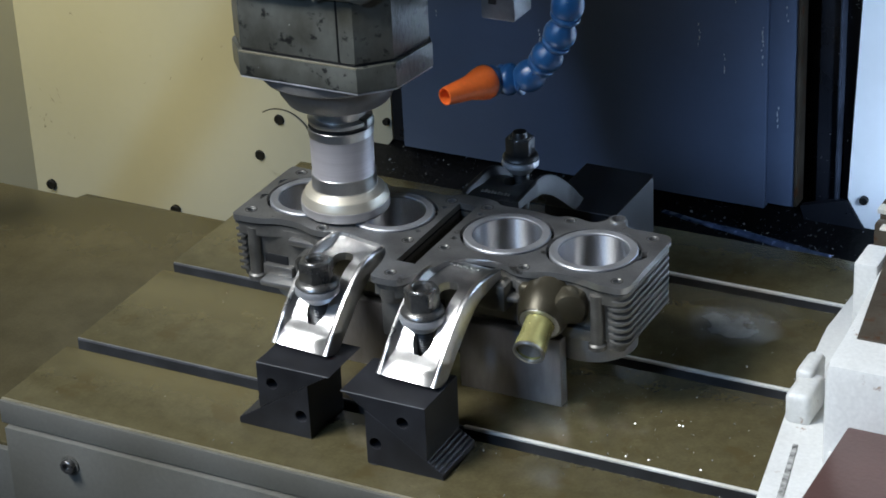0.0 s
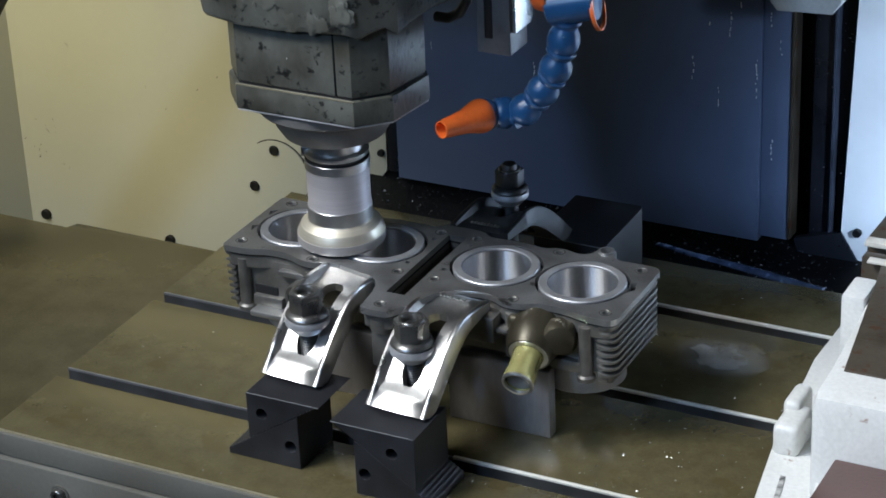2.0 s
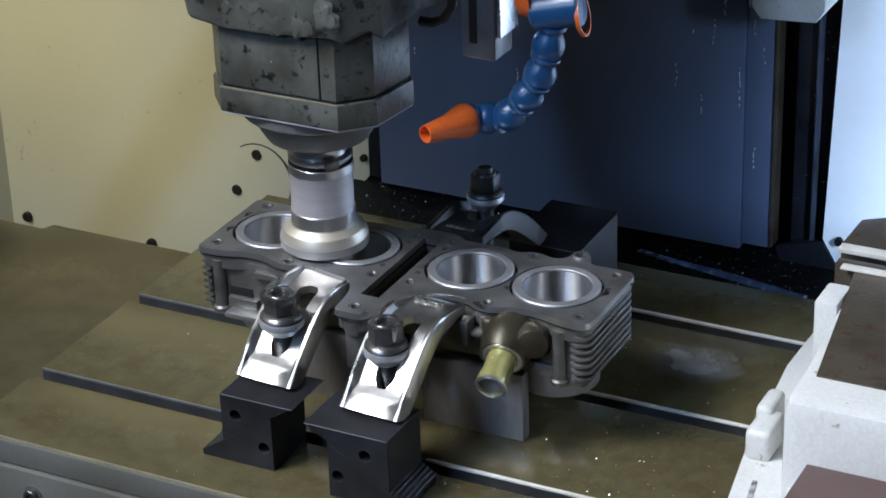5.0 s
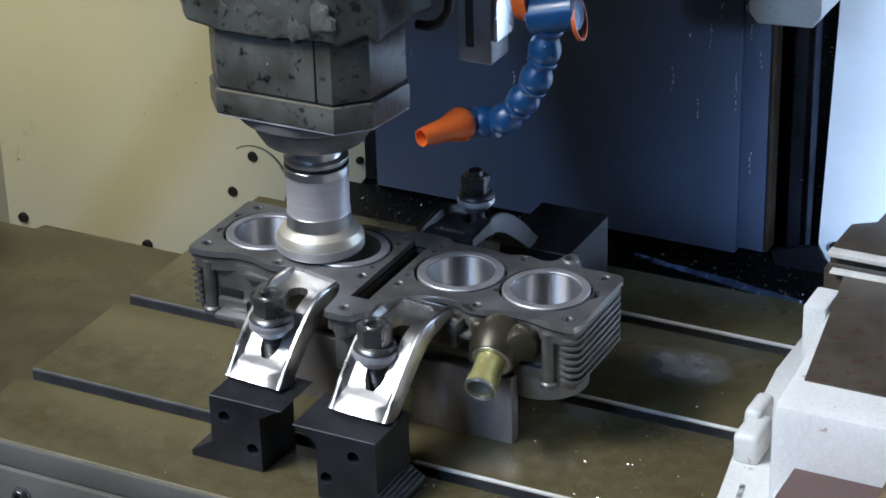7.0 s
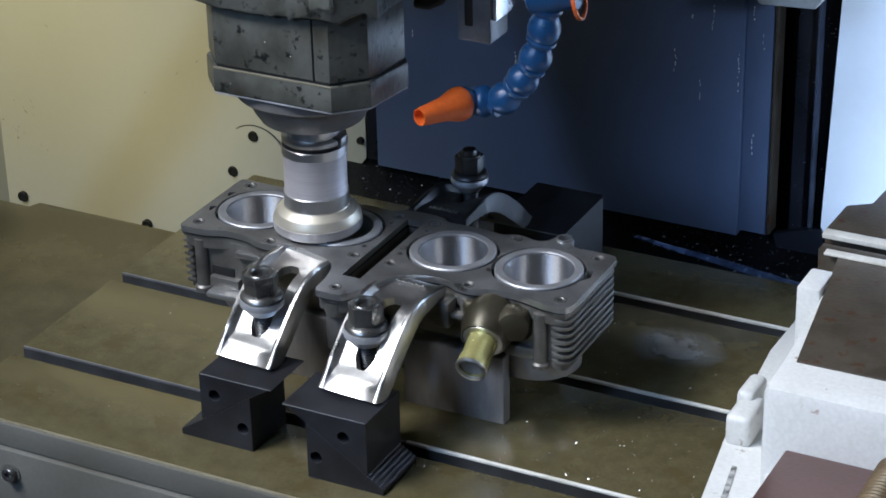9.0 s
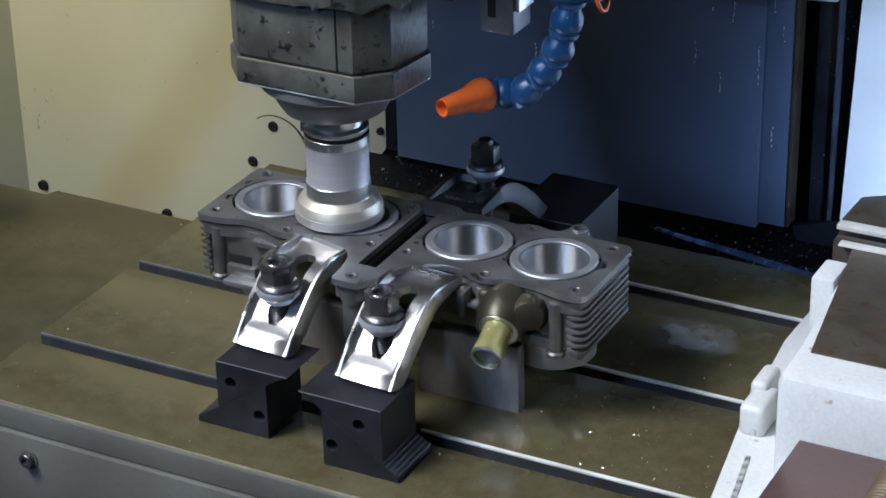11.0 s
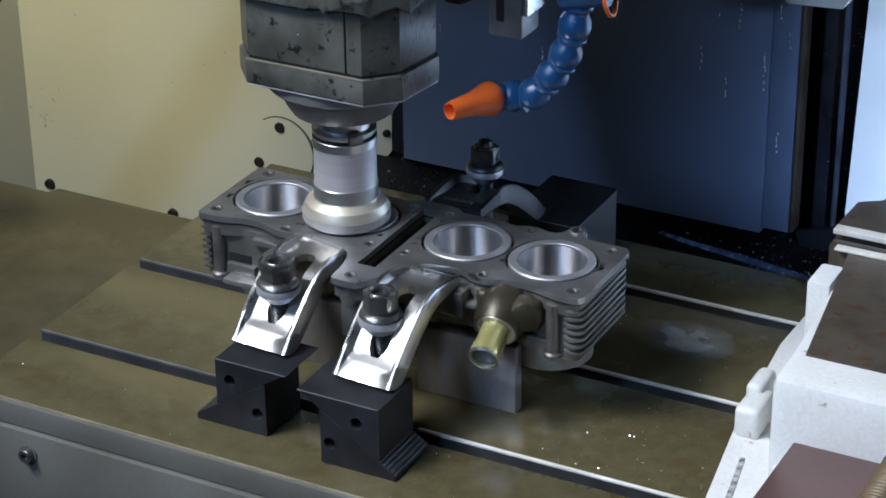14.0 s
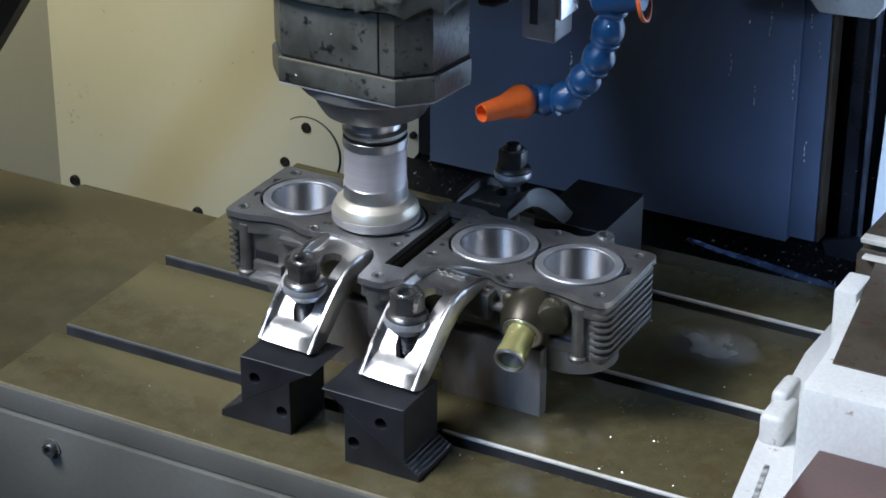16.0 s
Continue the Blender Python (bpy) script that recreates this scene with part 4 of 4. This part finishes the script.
lampb = tagged(part("white_guard_box", plate([(0.0, 0.0), (0.0535, 0.003), (0.062, 0.016), (0.062, 0.14), (-0.010, 0.14), (-0.009, 0.011)], [], 0, 0.085, 0.002), M_WHITE), "white plastic housing hanging in front of column cover", "housing")
lampb.matrix_basis = pose(0.121, YW - 0.010, 0.186, 90)


door = thing("door_edge", "black rubber edged door rail of the enclosure", "door rail", kind="structure")
part("rail", tube([(-0.328, 0.10, 0.528), (-0.548, 0.10, 0.214), (-0.680, 0.10, 0.025), (-0.90, 0.10, -0.30)], 0.03, 10), M_RUBBER, door)

# ---------------- chips ----------------
def chips(name, n, place, size, seed, label, steel=None):
    rnd = random.Random(seed)
    verts, faces = [], []
    for _ in range(n):
        p, up_ = place(rnd)
        s = size * (0.4 + rnd.random() ** 3 * 1.0)
        a = rnd.random() * 6.283
        d = Vector((math.cos(a), math.sin(a), rnd.uniform(-0.2, 0.5))) * s
        e = Vector((-math.sin(a), math.cos(a), rnd.uniform(-0.5, 0.5))) * s * 0.35
        h = Vector((0, 0, s * 0.5)) if up_ else Vector((0, -s * 0.5, 0))
        i = len(verts)
        p = Vector(p)
        verts += [p - d, p + e + h, p + d, p - e]
        faces += [(i, i + 1, i + 3), (i + 1, i + 2, i + 3)]
    me = bpy.data.meshes.new(name)
    me.from_pydata([tuple(v) for v in verts], [], faces)
    me.materials.append(steel or M_CHIP)
    return tagged(new(name, me), label, "metal chips", kind="stuff")


def on_table(r):
    while True:
        x, y = r.uniform(-0.30, 0.34), r.uniform(-0.205, 0.27)
        if r.random() < (1.0 if (x > 0.11 and -0.11 < y < 0.01) else 0.28):
            break
    if any(s - SW < y < s for s in SLOTS):
        return (x, y, -0.023), True
    return (x, y, 0.0006), True


riding.append(chips("table_chips", 640, on_table, 0.0010, 3, "bright metal chips scattered on the table"))
def in_trough(r):
    y = 0.505 + 0.05 * r.random()
    x = r.gauss(0.08, 0.05) if r.random() < 0.5 else r.uniform(-0.36, -0.12)
    return (min(x, 0.22), y, -0.135 + (y - 0.5) * 0.617 + 0.002), True


chips("trough_chips", 1000, in_trough, 0.0018, 5, "glinting oily metal chips in the black trough", M_CHIPDARK)
sv, sf = [], []
rs = random.Random(11)
for c in range(26):
    # chips strung out where coolant ran down the cover
    x = rs.uniform(0.052, 0.076) if c < 9 else (rs.uniform(-0.02, 0.104) if c < 19 else rs.uniform(-0.30, 0.104))
    z = 0.245 - 0.05 * rs.random() if c < 9 else 0.24 - 0.22 * rs.random()
    for _ in range(rs.randint(2, 10)):
        ln, wd, yy = rs.uniform(0.0010, 0.0044), rs.uniform(0.0007, 0.0018), YW - 0.0128
        x += rs.uniform(-0.0014, 0.0014)
        z -= ln + rs.random() ** 2 * 0.006
        k = len(sv)
        sv += [(x, yy, z), (x + wd, yy - 0.0006, z + 0.0003), (x + wd * 0.7, yy - 0.0006, z - ln), (x + wd * 0.1, yy, z - ln)]
        sf.append((k, k + 1, k + 2, k + 3))
sm = bpy.data.meshes.new("panel_chips")
sm.from_pydata(sv, [], sf)
sm.materials.append(M_PALE)
tagged(new("panel_chips", sm), "pale chip streaks stuck on the column cover", "metal chips", kind="stuff")
chips("trim_chips", 240, lambda r: ((r.uniform(0.115, 0.165), YW + 0.010, r.uniform(-0.09, 0.25)), False), 0.0016, 8, "metal chips stuck on the dark trim")
chips("head_chips", 40, lambda r: ((AX + r.uniform(-0.045, 0.053), AY - 0.0640, r.uniform(0.256, 0.325)), False), 0.0009, 9, "small chips stuck on the spindle head")


def on_hose(r):
    i = r.randrange(len(J) - 1)
    a, b = Vector(J[i]), Vector(J[i + 1])
    d = (b - a).normalized()
    side = d.cross(Vector((r.uniform(-1, 1), -1.2, r.uniform(-0.3, 1)))).cross(d).normalized()
    return tuple(a.lerp(b, r.random()) + side * 0.0123), False


# scuffs and splashes on the cream guard
wv, wf = [], []
ru = random.Random(33)
for k in range(24):
    x, z = (ru.gauss(-0.815, 0.014), ru.gauss(-0.140, 0.022)) if k < 17 else (ru.uniform(-0.85, -0.56), ru.uniform(-0.22, 0.02))
    ln, wd, an = ru.uniform(0.001, 0.0045), ru.uniform(0.0002, 0.0006), ru.uniform(-0.9, 0.9)
    d = Vector((math.sin(an), 0, math.cos(an))) * ln
    e = Vector((math.cos(an), 0, -math.sin(an))) * wd
    p = Vector((x, YW - 0.0006, z))
    i = len(wv)
    wv += [tuple(p - d), tuple(p + e), tuple(p + d), tuple(p - e)]
    wf.append((i, i + 1, i + 2, i + 3))
wm = bpy.data.meshes.new("guard_scuffs")
wm.from_pydata(wv, [], wf)
wm.materials.append(M_APRON)
tagged(new("guard_scuffs", wm), "thin brown scuffs and splashes on the cream guard", "scuffs", kind="stuff")
chips("hose_chips", 130, on_hose, 0.0012, 21, "tiny wet chips sticking to the hose")


# ---------------- travel ----------------
DX = ((0, 0), (1, -0.0028), (2, -0.0056), (3, -0.0080), (4, -0.0104), (6.5, -0.0166), (8, -0.0205), (10, -0.0253), (12.5, -0.0318), (13.5, -0.0339), (14.25, -0.0351), (15, -0.0354), (15.5, -0.0356), (16, -0.0363))


def motions():
    for ob in riding:
        base = ob.matrix_basis.copy()
        walk(ob, [(t, Matrix.Translation((d, 0, 0)) @ base) for t, d in DX])
    base = tool.matrix_basis.copy()
    walk(tool, [(k / 10, base @ pose(0, 0, 0, 0, 0, -80.0 * k)) for k in range(161)])


motions()
